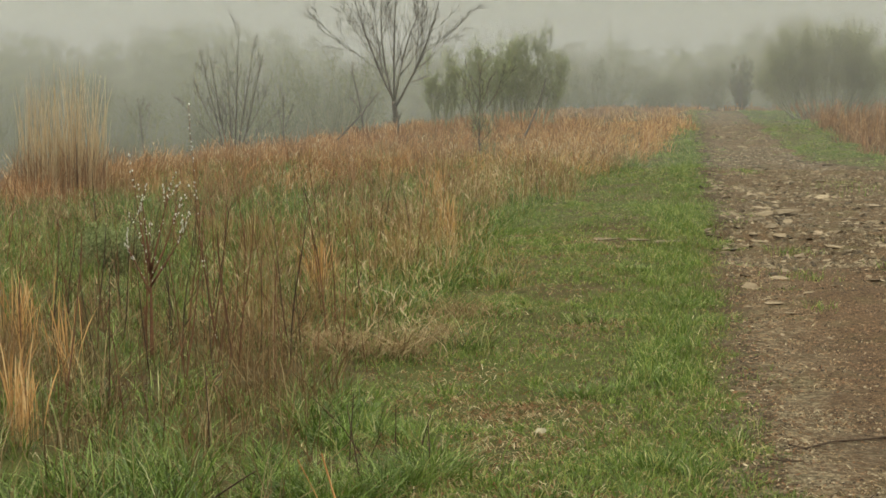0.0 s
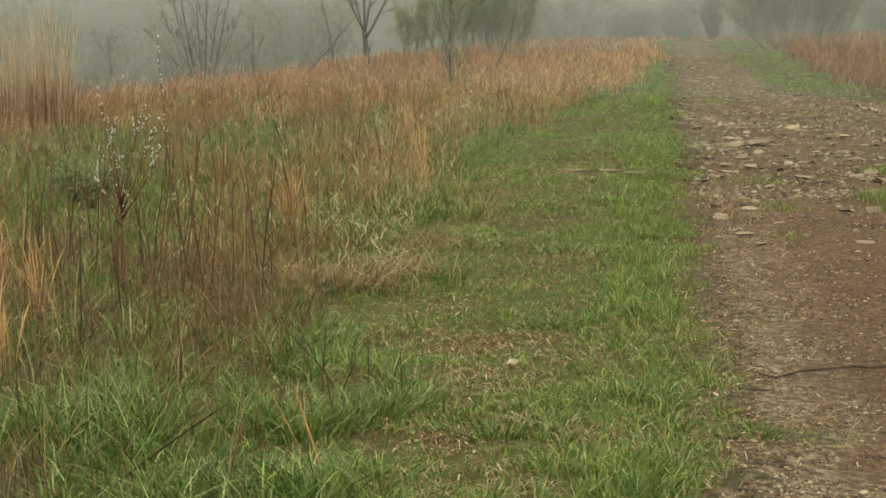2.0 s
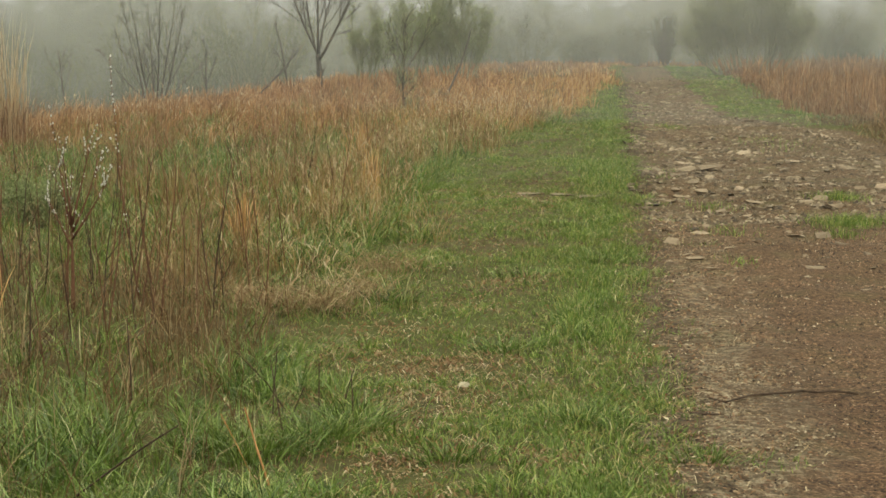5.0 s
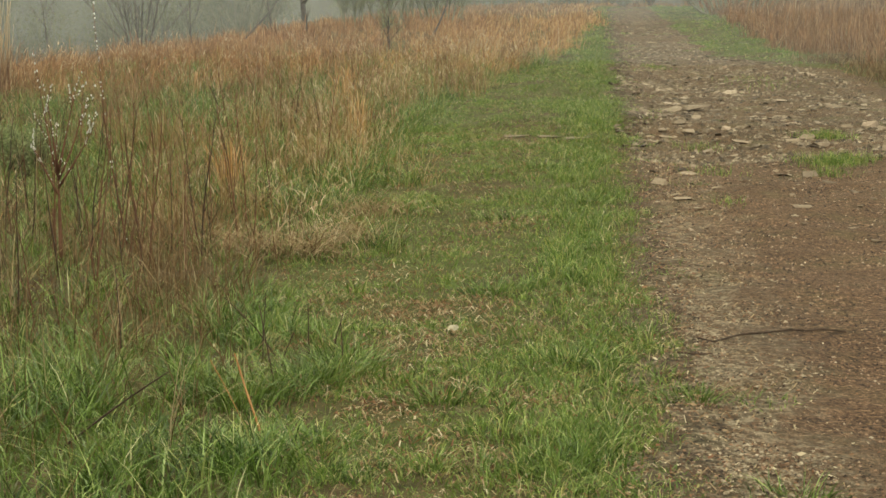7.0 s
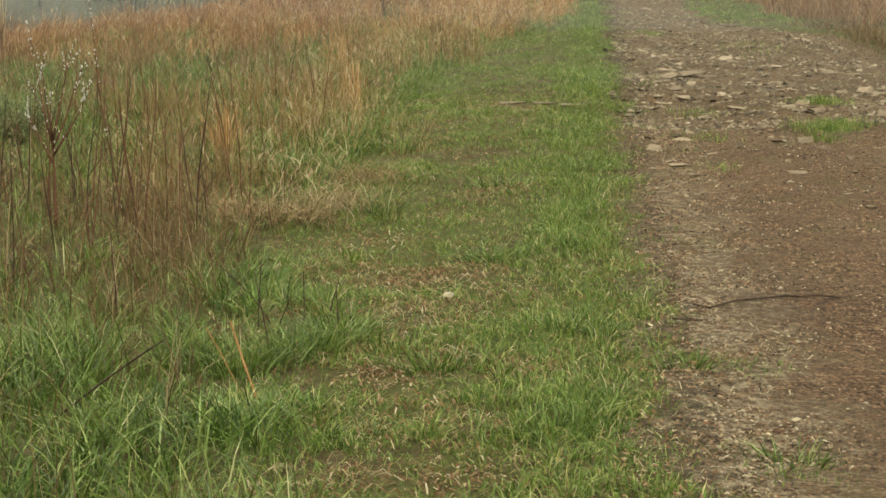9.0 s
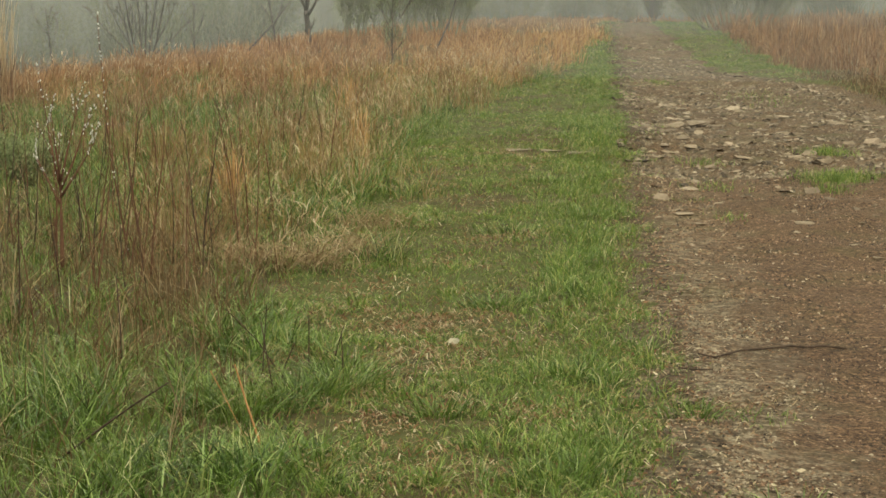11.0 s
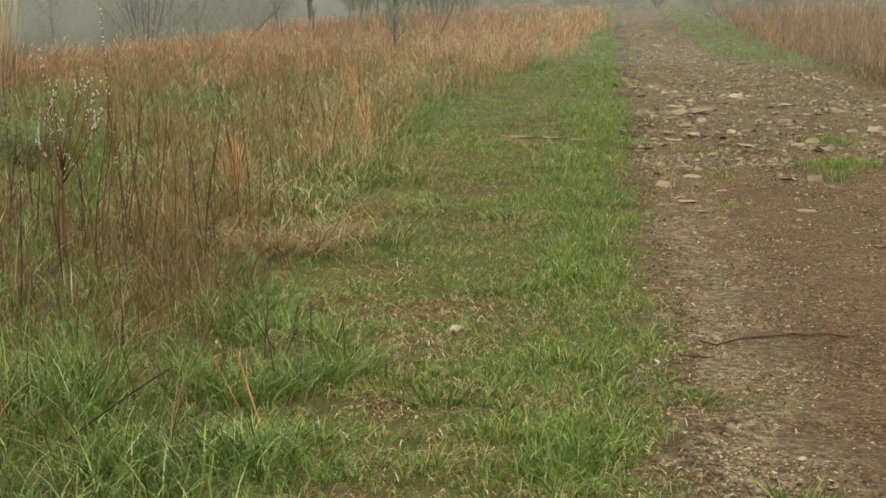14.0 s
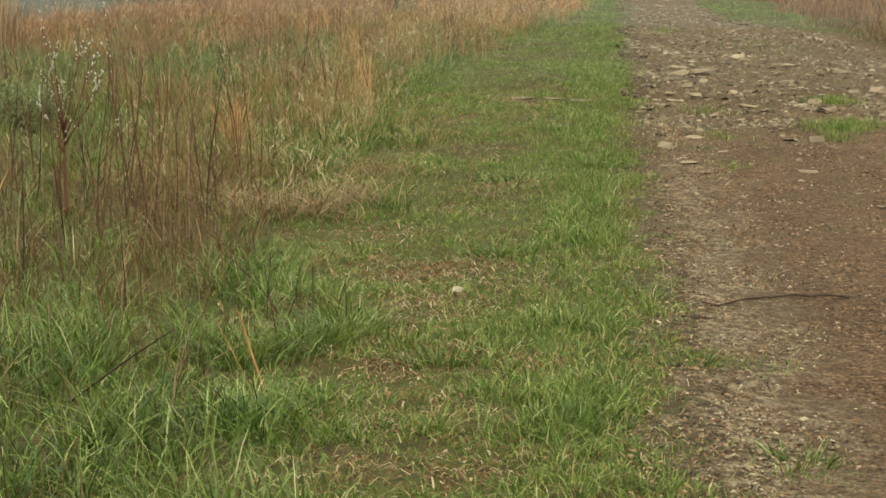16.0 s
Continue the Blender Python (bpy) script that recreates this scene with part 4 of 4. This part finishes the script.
# ---- single plants of the field ----
def tall_clump():
    x0, y0 = -5.15, 24.0
    ob = thing("tall_grass_clump", "tall clump of pale tan dry plume grass with a brown base", "dry grass", at=(x0, y0, float(height(x0, y0)) - 0.02))
    n = 330
    x, y = x0 + RNG.uniform(-0.52, 0.56, n) + RNG.normal(0, 0.05, n), y0 + RNG.normal(0, 0.2, n)
    a = blades(x, y, RNG.uniform(1.0, 2.1, n) * (1 - 0.15 * np.abs(x - x0)), RNG.uniform(0.007, 0.014, n), np.abs(RNG.normal(0.05, 0.08, n)), segs=4)
    n = 560
    x, y = x0 + RNG.uniform(-0.6, 0.62, n), y0 + RNG.normal(0, 0.25, n)
    b = blades(x, y, RNG.uniform(0.25, 1.0, n), RNG.uniform(0.007, 0.014, n), np.abs(RNG.normal(0.2, 0.25, n)), segs=3, plume=True)
    off = np.array(ob.location)
    part("plume", (a[0] - off, a[1]), PALE, ob, "pale tan plumes")["kind"] = "stuff"
    part("dead_base", (b[0] - off, b[1]), RUST, ob, "dark rust-brown dead leaves")["kind"] = "stuff"


tall_clump()


def bud_twigs(name, label, at, pieces, seed, count):
    """A whip-like sapling: stems given as (start, way, length, radius), with white buds along the twigs."""
    rng = np.random.default_rng(seed)
    x, y = at
    ob = thing(name, label, "sapling", at=(x, y, float(height(x, y)) - 0.02))
    wood, tips = [], []
    for s, w, ln, r, plan in pieces:
        grow(rng, s, np.array(w) / np.linalg.norm(w), ln, r, 0, plan, wood, tips)
        if plan is TRUNK:
            tips.clear()
    stem = None
    for l, p, r in wood:  # twigs follow the stem that they grow from
        if l == 0:
            stem = part("stem", tube(p, r, 6), REDTWIG, ob, smooth=True)
        else:
            part("twig", tube(p, r, 4), REDTWIG, stem, smooth=True)
    out = []
    for i in range(count):
        t = tips[rng.integers(0, len(tips))]
        f = rng.uniform(0.0, 1.0) * (len(t) - 1)
        k = min(int(f), len(t) - 2)
        p = t[k] + (t[k + 1] - t[k]) * (f - k)
        q = p + rng.normal(0, 0.003, 3) - (0, 0, 0.003)
        r = rng.uniform(0.0030, 0.0050)
        out.append(tube([q, q + (0, 0, r * 1.0), q + (0, 0, r * 2.2), q + (0, 0, r * 3.0)], [r * 0.5, r, r * 0.8, r * 0.1], 5))
    part("bud", joined(out), BUD, ob, "small white catkin buds")["kind"] = "stuff"
    return ob


TRUNK = [(0, 0, 0, 0.0, 0.0, 6)]
FORK = [(3, 0.55, 24, 0.10, 0.035, 5), (0, 0, 0, 0.08, 0.05, 4)]
WHIP = [(0, 0, 0, 0.04, 0.035, 9)]
bud_twigs("sapling", "young sapling with dark forked stem and white catkin buds", (-1.63, 9.85), [((0, 0, 0), (0.0, 0, 1), 0.54, 0.0150, TRUNK)] + [((0, 0, z), (dx, dy, 1), ln, 0.0075, FORK) for z, dx, dy, ln in ((0.50, -0.32, 0.1, 0.50), (0.53, -0.10, -0.1, 0.38), (0.48, 0.52, 0.1, 0.44), (0.44, 0.80, -0.1, 0.36), (0.52, 0.26, 0.2, 0.46), (0.40, -0.6, 0.1, 0.30))], 3, 250)
bud_twigs("sapling", "tall thin whip of a sapling with a few white buds", (-1.30, 10.2), [((0, 0, 0), (-0.15, 0, 1), 1.47, 0.006, WHIP)], 4, 30)


def juniper():
    plant("juniper", "low dark green juniper shrub in bright green grass", "shrub", (-2.72, 14.4), 14, 0.34, DOME, GREENBARK, JUNIPER, 11000, 0.011, 0.045, seed=51, base_radius=0.005, splay=36)


juniper()


def weed_stalks():
    """Thin dark dead stalks, some branched."""
    rng = np.random.default_rng(8)
    kinds = []
    for i in range(6):
        plan = [(4 if i % 2 else 2, 0.30, 26, 0.03, 0.03, 8), (0, 0, 0, 0.03, 0.05, 3)]
        wood, tips = [], []
        grow(rng, (0, 0, 0), np.array((rng.normal(0, 0.10), rng.normal(0, 0.1), 1.0)), 1.0, 0.0062, 0, plan, wood, tips)
        ob = thing("weed_stalk", "thin dark dead weed stalk standing in the grass", "weed stalk", "weed stalks in the field", (0, 0, 0))
        stem = part("stem", joined([tube(p, r, 5) for l, p, r in wood if l == 0]), REDTWIG if i % 3 else TWIG, ob, smooth=True)
        for l, p, r in wood:
            if l > 0:
                part("side_shoot", tube(p, r, 4), REDTWIG if i % 3 else TWIG, stem, smooth=True)
        kinds.append(ob)
    spots = [(-1.06, 10.24), (-0.69, 10.52), (-1.46, 10.8), (-1.51, 10.18), (-1.33, 10.04), (-1.20, 9.2), (-1.42, 8.6), (-1.30, 8.9), (-1.12, 9.6), (-0.86, 9.9), (-1.24, 10.4), (-0.98, 11.0), (-0.80, 10.0), (-0.55, 12.0)]
    while len(spots) < 130:
        y = rng.uniform(7.6, 15.5) if len(spots) < 98 else rng.uniform(15.5, 30)
        x = rng.uniform(-0.30 * y, mown(y) - 0.15)
        if y > 8.5 or x < -0.9:
            spots.append((x, y))
    for i, (x, y) in enumerate(spots):
        src = kinds[i % 6]
        m = pose(x, y, float(height(x, y)) - 0.02, 0, 0, rng.uniform(0, 360))
        size = rng.uniform(0.60, 0.95) if i < 14 else rng.uniform(0.40, 0.90)
        if i < 6:
            src.matrix_basis = m
            src.scale = (size,) * 3
            ob = src
        else:
            ob = copy_thing(src, m)
            ob.scale = (size,) * 3


weed_stalks()

# ---- stones ----
def lump(rng, flat, points=13):
    """A broken flat stone: the hull of some points, 12 to 40 triangles."""
    bm = bmesh.new()
    for i in range(points):
        a, z = rng.uniform(0, 6.283), rng.uniform(-1, 1)
        r = np.sqrt(1 - 0.5 * z * z) * rng.uniform(0.75, 1.0)
        bm.verts.new((r * np.cos(a), r * np.sin(a) * 0.75, z * flat))
    res = bmesh.ops.convex_hull(bm, input=bm.verts)
    bmesh.ops.delete(bm, geom=[g for g in res["geom_interior"] if isinstance(g, bmesh.types.BMVert)], context="VERTS")
    bm.normal_update()
    me = bpy.data.meshes.new("stone")
    bm.to_mesh(me)
    bm.free()
    me.materials.append(STONE)
    return me


def stones():
    rng = np.random.default_rng(19)
    shapes = [lump(rng, f) for f in (0.14, 0.24, 0.30, 0.34, 0.40, 0.26, 0.18, 0.6, 0.28, 0.22)]
    big = (  # the largest rocks: x, y, half length, turn, shape
        (3.92, 20.7, 0.24, 5, 1), (4.12, 20.95, 0.17, 20, 4), (3.74, 20.6, 0.15, -15, 3), (4.22, 20.55, 0.11, 0, 2), (3.09, 17.29, 0.11, 0, 0), (3.93, 18.00, 0.07, 10, 2), (3.61, 16.16, 0.085, -6, 4),
        (4.11, 16.44, 0.11, 4, 0), (4.62, 18.54, 0.09, 10, 2), (4.28, 17.48, 0.068, 30, 1), (5.06, 19.70, 0.09, 0, 6), (3.69, 16.70, 0.12, 8, 0), (5.43, 17.76, 0.10, 15, 6),
        (6.06, 21.99, 0.08, 40, 5), (4.65, 20.15, 0.09, 0, 0), (5.68, 26.58, 0.14, 5, 6), (6.35, 28.35, 0.10, 10, 2), (5.38, 30.95, 0.11, -10, 6), (6.68, 39.64, 0.16, 0, 0),
        (8.12, 50.09, 0.11, 0, 3), (3.25, 15.54, 0.05, 0, 5), (2.30, 12.26, 0.085, 3, 0), (2.34, 11.87, 0.055, -8, 6), (3.02, 11.75, 0.085, -6, 0), (3.14, 12.50, 0.028, 20, 7),
        (2.86, 11.08, 0.034, 0, 1), (3.12, 10.89, 0.036, 12, 0), (3.15, 10.47, 0.050, 4, 6), (0.44, 7.88, 0.030, 0, 7),
    )
    for x, y, s, turn, k in big:
        up = 0.004 if x < 1 else 0.0
        label = "small whitish stone in the short grass" if x < 1 else "broad flat buff rock bedded in the track" if s > 0.1 else "pale flat stone lying on the bare track" if y < 14 else "buff angular rock on the track"
        me = shapes[k]
        if x < 1:
            me = me.copy()
            me.materials.clear()
            me.materials.append(WHITESTONE)
        ob = tagged(new("rock", me), label, "rock", "rocks on the track")
        ob.matrix_basis = pose(x, y, float(height(x, y)) + 0.022 + up + s * 0.09, rng.normal(0, 4), rng.normal(0, 4), turn) @ Matrix.Diagonal((s, s, s, 1))
    sunk = shapes[6].copy()
    sunk.materials.clear()
    sunk.materials.append(BURIED)
    for x, y, s, turn in ((1.60, 17.42, 0.19, 14), (1.92, 17.26, 0.15, -28), (2.16, 17.10, 0.17, 9)):
        ob = tagged(new("rock", sunk), "buried flat grey-brown rock showing through the short grass", "rock", "rocks in the grass")
        ob.matrix_basis = pose(x, y, float(height(x, y)) + 0.004, 2, -2, turn) @ Matrix.Diagonal((s, s, s * 0.8, 1))
    n = 0
    while n < 290:
        y = rng.triangular(11.5, 17.5, 34) if n < 240 else rng.uniform(7.5, 13.8)
        w = track_width(y) - 0.25
        x = edge(y) + 0.05 + rng.uniform(0, 1) * min(w, 3.4)
        s = rng.uniform(0.025, 0.065) if rng.uniform() < 0.7 else rng.uniform(0.06, 0.13)
        s *= np.clip((y - 7) / 8, 0.35, 1)
        ob = new("stone", shapes[n % 10])
        ob.parent = road
        ob.matrix_basis = pose(x, y, float(height(x, y)) + 0.022 + s * 0.08, rng.normal(0, 6), rng.normal(0, 6), rng.uniform(0, 360)) @ Matrix.Diagonal((s, s, s * rng.uniform(0.7, 1.2), 1))
        n += 1


stones()


def gravel():
    rng = np.random.default_rng(23)
    base = np.array([(1, 0, -0.3), (0, 1, -0.3), (-1, 0, -0.3), (0, -1, -0.3), (0, 0, 0.6)], float)
    tri = np.array([(0, 1, 4), (1, 2, 4), (2, 3, 4), (3, 0, 4)])
    pieces = []
    for y0, y1, count, lo, hi in ((4.0, 9.0, 23000, 0.003, 0.0105), (9.0, 15.0, 18000, 0.004, 0.013), (15.0, 40.0, 10000, 0.008, 0.042), (24.0, 70.0, 3200, 0.012, 0.050)):
        y = y0 + (y1 - y0) * rng.uniform(0, 1, count) ** (1.7 if y0 >= 15 else 1.0)
        x = edge(y) + rng.uniform(-0.02, 1, count) * np.minimum(track_width(y) - 0.1, 3.2)
        s = lo + (hi - lo) * rng.uniform(0, 1, count) ** 1.8
        c = np.stack([x, y, height(x, y) + 0.022 + s * 0.15], -1)
        v = base[None] * (1 + rng.normal(0, 0.22, (count, 5, 3))) * s[:, None, None] * np.stack([np.ones(count), rng.uniform(0.5, 1, count), rng.uniform(0.5, 0.9, count)], -1)[:, None]
        a = rng.uniform(0, 6.283, count)
        ca, sa = np.cos(a)[:, None], np.sin(a)[:, None]
        v = np.stack([v[..., 0] * ca - v[..., 1] * sa, v[..., 0] * sa + v[..., 1] * ca, v[..., 2]], -1) + c[:, None]
        pieces.append((v.reshape(-1, 3), (np.arange(count)[:, None, None] * 5 + tri[None]).reshape(-1, 3)))
    stuff("gravel", pieces[:2], GRIT, "red-brown grit and pale pebbles strewn over the track", "gravel")
    stuff("gravel", pieces[2:], RUBBLE, "grey-brown chips of stone strewn over the track", "gravel")


gravel()


def clods():
    """Crumbs of pale dried mud where the turf breaks off into the track."""
    rng = np.random.default_rng(27)
    base = np.array([(1, 0, -0.3), (0.2, 1, -0.3), (-1, 0.1, -0.3), (0, -1, -0.3), (0.3, 0.2, 0.5), (-0.4, -0.1, 0.45)], float)
    tri = np.array([(0, 1, 4), (1, 5, 4), (1, 2, 5), (2, 3, 5), (3, 4, 5), (3, 0, 4)])
    n = 3400
    y = 4.6 + 4.4 * rng.uniform(0, 1, n) ** 1.3
    x = edge(y) + 0.05 + 0.62 * rng.beta(1.3, 2.2, n)
    m = waves(x, y, 0.35, 57) > -0.35
    x, y = x[m], y[m]
    n = len(x)
    s = rng.uniform(0.003, 0.009, n) + 0.010 * rng.uniform(0, 1, n) ** 6
    v = base[None] * (1 + rng.normal(0, 0.25, (n, 6, 3))) * s[:, None, None] * (1, 0.75, 0.55)
    a = rng.uniform(0, 6.283, n)
    ca, sa = np.cos(a)[:, None], np.sin(a)[:, None]
    v = np.stack([v[..., 0] * ca - v[..., 1] * sa, v[..., 0] * sa + v[..., 1] * ca, v[..., 2]], -1) + np.stack([x, y, height(x, y) + 0.023], -1)[:, None]
    return stuff("mud_crumbs", [(v.reshape(-1, 3), (np.arange(n)[:, None, None] * 6 + tri[None]).reshape(-1, 3))], CLOD, "pale crumbs of dried mud along the edge of the track", "soil")


clods()


def rubble():
    """Broken flat stones too many to count, thickest where the track is washed out."""
    rng = np.random.default_rng(29)
    pieces = []
    shapes = []
    for f in (0.22, 0.3, 0.36, 0.44, 0.26):
        me = lump(rng, f, 10)
        v = np.array([q.co for q in me.vertices])
        shapes.append((v, np.array([q.vertices for q in me.polygons])))
        bpy.data.meshes.remove(me)
    n = 0
    while n < 2300:
        y = rng.normal(18.6, 4.8) if n < 1850 else rng.uniform(20, 60)
        if y < 11 or y > 65:
            continue
        w = min(track_width(y), 3.6) - 0.1
        x = edge(y) - np.clip(0.03 * (y - 12), 0, 0.25) + rng.uniform(0, 1) * (w + 0.2)
        s = 0.014 + 0.055 * rng.uniform(0, 1) ** 2.8
        s *= np.clip((y - 8) / 7.5, 0.35, 1) + np.clip((y - 26) / 30, 0, 0.7)
        v, t = shapes[n % 5]
        a, tilt = rng.uniform(0, 6.283), rng.normal(0, 0.12)
        q = v * s
        q = np.stack([q[:, 0], q[:, 1] - q[:, 2] * tilt, q[:, 2] + q[:, 1] * tilt], -1)
        q = np.stack([q[:, 0] * np.cos(a) - q[:, 1] * np.sin(a), q[:, 0] * np.sin(a) + q[:, 1] * np.cos(a), q[:, 2]], -1)
        pieces.append((q + (x, y, float(height(x, y)) + 0.02 + s * 0.08), t))
        n += 1
    return stuff("rubble", pieces, RUBBLE, "broken flat grey-brown stones washed out of the track", "stones")


rubble()


def litter():
    """Pale flat bits of dead leaf and straw along the edge of the track."""
    rng = np.random.default_rng(37)
    n = 7000
    y = 4 + 12 * rng.uniform(0, 1, n) ** 1.5
    x = edge(y) - 0.25 + np.abs(rng.normal(0, 0.42, n))
    s = rng.uniform(0.003, 0.011, n)
    s[: n // 18] *= 1.8
    a = rng.uniform(0, 6.283, n)
    c = np.stack([x, y, height(x, y) + 0.028], -1)
    d = np.stack([np.cos(a), np.sin(a), rng.normal(0, 0.25, n)], -1) * s[:, None]
    e = np.stack([-np.sin(a), np.cos(a), rng.normal(0, 0.3, n)], -1) * (s * rng.uniform(0.15, 0.6, n))[:, None]
    v = np.stack([c - d, c + e, c + d, c - e], 1).reshape(-1, 3)
    i = np.arange(n)[:, None] * 4
    return stuff("leaf_litter", [(v, np.concatenate([i + (0, 1, 2), i + (0, 2, 3)]))], LITTER, "pale bits of dead straw and leaf along the track edge", "leaf litter")


litter()


# ---- grass growing in the track ----
def track_tufts():
    for x0, y0, rx, ry, n, label in ((4.08, 14.8, 0.32, 0.36, 1500, "low tuft of bright green grass growing in the track"), (3.75, 13.8, 0.14, 0.25, 220, "low tuft of bright green grass growing in the track"), (4.55, 16.8, 0.26, 0.30, 620, "thin tuft of green grass growing in the track"), (3.2, 16.3, 0.25, 0.4, 170, "thin tuft of green grass growing in the track"), (2.86, 14.1, 0.25, 0.6, 140, "thin tuft of green grass growing in the track"), (5.0, 29.2, 0.24, 0.5, 260, "thin tuft of green grass growing in the track"), (5.8, 25.2, 0.6, 1.6, 330, "thin spread of green grass growing in the track"), (2.57, 12.1, 0.10, 0.2, 60, "thin tuft of green grass growing in the track"), (1.34, 5.03, 0.16, 0.09, 240, "low bluish green weeds at the track edge"), (1.53, 6.4, 0.16, 0.12, 130, "sparse low green weeds at the track edge"), (1.27, 6.6, 0.09, 0.12, 120, "sparse low green weeds at the track edge")):
        x, y = x0 + RNG.normal(0, rx / 2, n), y0 + RNG.normal(0, ry / 2, n)
        v, t = blades(x, y, RNG.uniform(0.04, 0.13, n) * (0.45 if y0 < 8 else 1.0), RNG.uniform(0.003, 0.007, n), RNG.uniform(0.1, 0.9, n), segs=2, lift=0.015)
        ob = new("grass_tuft", mesh_of("grass_tuft", v - (x0, y0, 0), t, LAWN))
        ob.location = (x0, y0, 0)
        tagged(ob, label, "grass", kind="stuff")


track_tufts()


def lawn_tufts():
    """Thicker dark green tufts standing in the short grass."""
    for x0, y0, r, n in ((0.72, 8.85, 0.11, 240), (0.89, 7.1, 0.09, 200), (0.30, 6.4, 0.08, 170), (1.27, 6.45, 0.07, 150), (1.05, 11.6, 0.14, 240), (1.55, 14.2, 0.16, 240), (0.62, 5.5, 0.08, 160), (1.36, 5.2, 0.07, 130), (-0.22, 6.75, 0.11, 330), (-0.05, 6.95, 0.12, 330), (-0.42, 6.55, 0.10, 260), (1.60, 12.3, 0.14, 260)):
        x, y = x0 + RNG.normal(0, r, n), y0 + RNG.normal(0, r * 0.6, n)
        v, t = blades(x, y, RNG.uniform(0.05, 0.14, n) * (1.5 if x0 < 0.1 else 1.0), RNG.uniform(0.003, 0.007, n), RNG.uniform(0.3, 1.4, n), az=np.arctan2(y - y0, x - x0) + RNG.normal(0, 0.6, n), segs=3)
        ob = new("grass_tuft", mesh_of("grass_tuft", v - (x0, y0, 0), t, LUSH))
        ob.location = (x0, y0, 0)
        tagged(ob, "thick dark green tuft standing in the short grass", "grass", kind="stuff")


lawn_tufts()


# ---- fallen sticks ----
def stick(label, pts, r0, r1, material=TWIG, name="stick"):
    p = np.array(pts, float)
    t = np.linspace(0, len(p) - 1, 8 * (len(p) - 1) + 1)
    k = np.clip(t.astype(int), 0, len(p) - 2)
    f = (t - k)[:, None]
    f = f * f * (3 - 2 * f) * 0.4 + f * 0.6
    q = p[k] * (1 - f) + p[k + 1] * f
    q[:, 2] += height(q[:, 0], q[:, 1]) + (0.006 if name == "stick" else 0.0)
    o = q[0].copy()
    v, tr = tube(q - o, np.linspace(r0, r1, len(q)) * (1 + 0.12 * np.sin(t * 9)), 6)
    ob = new(name, mesh_of(name, v, tr, material, True))
    ob.location = o
    return tagged(ob, label, name.replace("_", " "))


stick("thin crooked dark stick lying across the bare track", [(1.477, 7.472, 0.030), (1.535, 7.403, 0.030), (1.692, 7.589, 0.030), (1.946, 7.707, 0.030), (2.005, 7.677, 0.030), (2.083, 7.707, 0.030), (2.171, 7.628, 0.030)], 0.0040, 0.0058)
stick("short dark stick at the edge of the track", [(1.330, 7.159, 0.030), (1.399, 7.139, 0.030), (1.477, 7.149, 0.030)], 0.0038, 0.003)
stick("thin dark twig leaning up out of the long grass", [(-1.02, 5.93, 0.02), (-0.81, 5.82, 0.17), (-0.615, 5.74, 0.305)], 0.0046, 0.0024, name="twig")
stick("broken orange-brown dry reed leaning in the green grass", [(-0.335, 6.05, 0.02), (-0.38, 6.08, 0.15), (-0.425, 6.12, 0.29)], 0.0052, 0.003, REED, "dry_reed")
stick("broken orange-brown dry reed leaning in the green grass", [(-0.40, 6.15, 0.03), (-0.46, 6.2, 0.14), (-0.52, 6.25, 0.24)], 0.0014, 0.0018, REED, "dry_reed")
stick("thin upright dark weed shoot in the green grass", [(-0.31, 6.7, 0.0), (-0.34, 6.72, 0.17), (-0.37, 6.75, 0.34)], 0.0034, 0.002, name="weed_shoot")
stick("thin upright dark weed shoot in the green grass", [(-0.05, 7.0, 0.0), (-0.055, 7.0, 0.12), (-0.06, 7.02, 0.22)], 0.0032, 0.002, name="weed_shoot")
for x0, y0, dx, top in ((-0.39, 7.27, 0.02, 0.30), (-0.33, 7.35, -0.22, 0.27), (-0.31, 7.14, 0.06, 0.16), (-0.20, 7.40, 0.0, 0.22), (-0.96, 7.21, -0.02, 0.42), (-0.10, 7.30, 0.05, 0.20)):
    stick("thin dark dead weed shoot in the green grass", [(x0, y0, 0.0), (x0 + dx * 0.4, y0 + 0.01, top * 0.5), (x0 + dx, y0 + 0.02, top)], 0.0034, 0.0018, name="weed_shoot")
stick("dark bare branch leaning out of the dry grass", [(-2.75, 44.0, 0.0), (-2.1, 44.2, 0.62), (-1.6, 44.4, 1.22)], 0.030, 0.013, BARK, "branch")
stick("dark bare branch leaning out of the dry grass", [(1.86, 42.0, 0.0), (2.22, 42.2, 0.75), (2.47, 42.2, 1.6)], 0.028, 0.010, BARK, "branch")
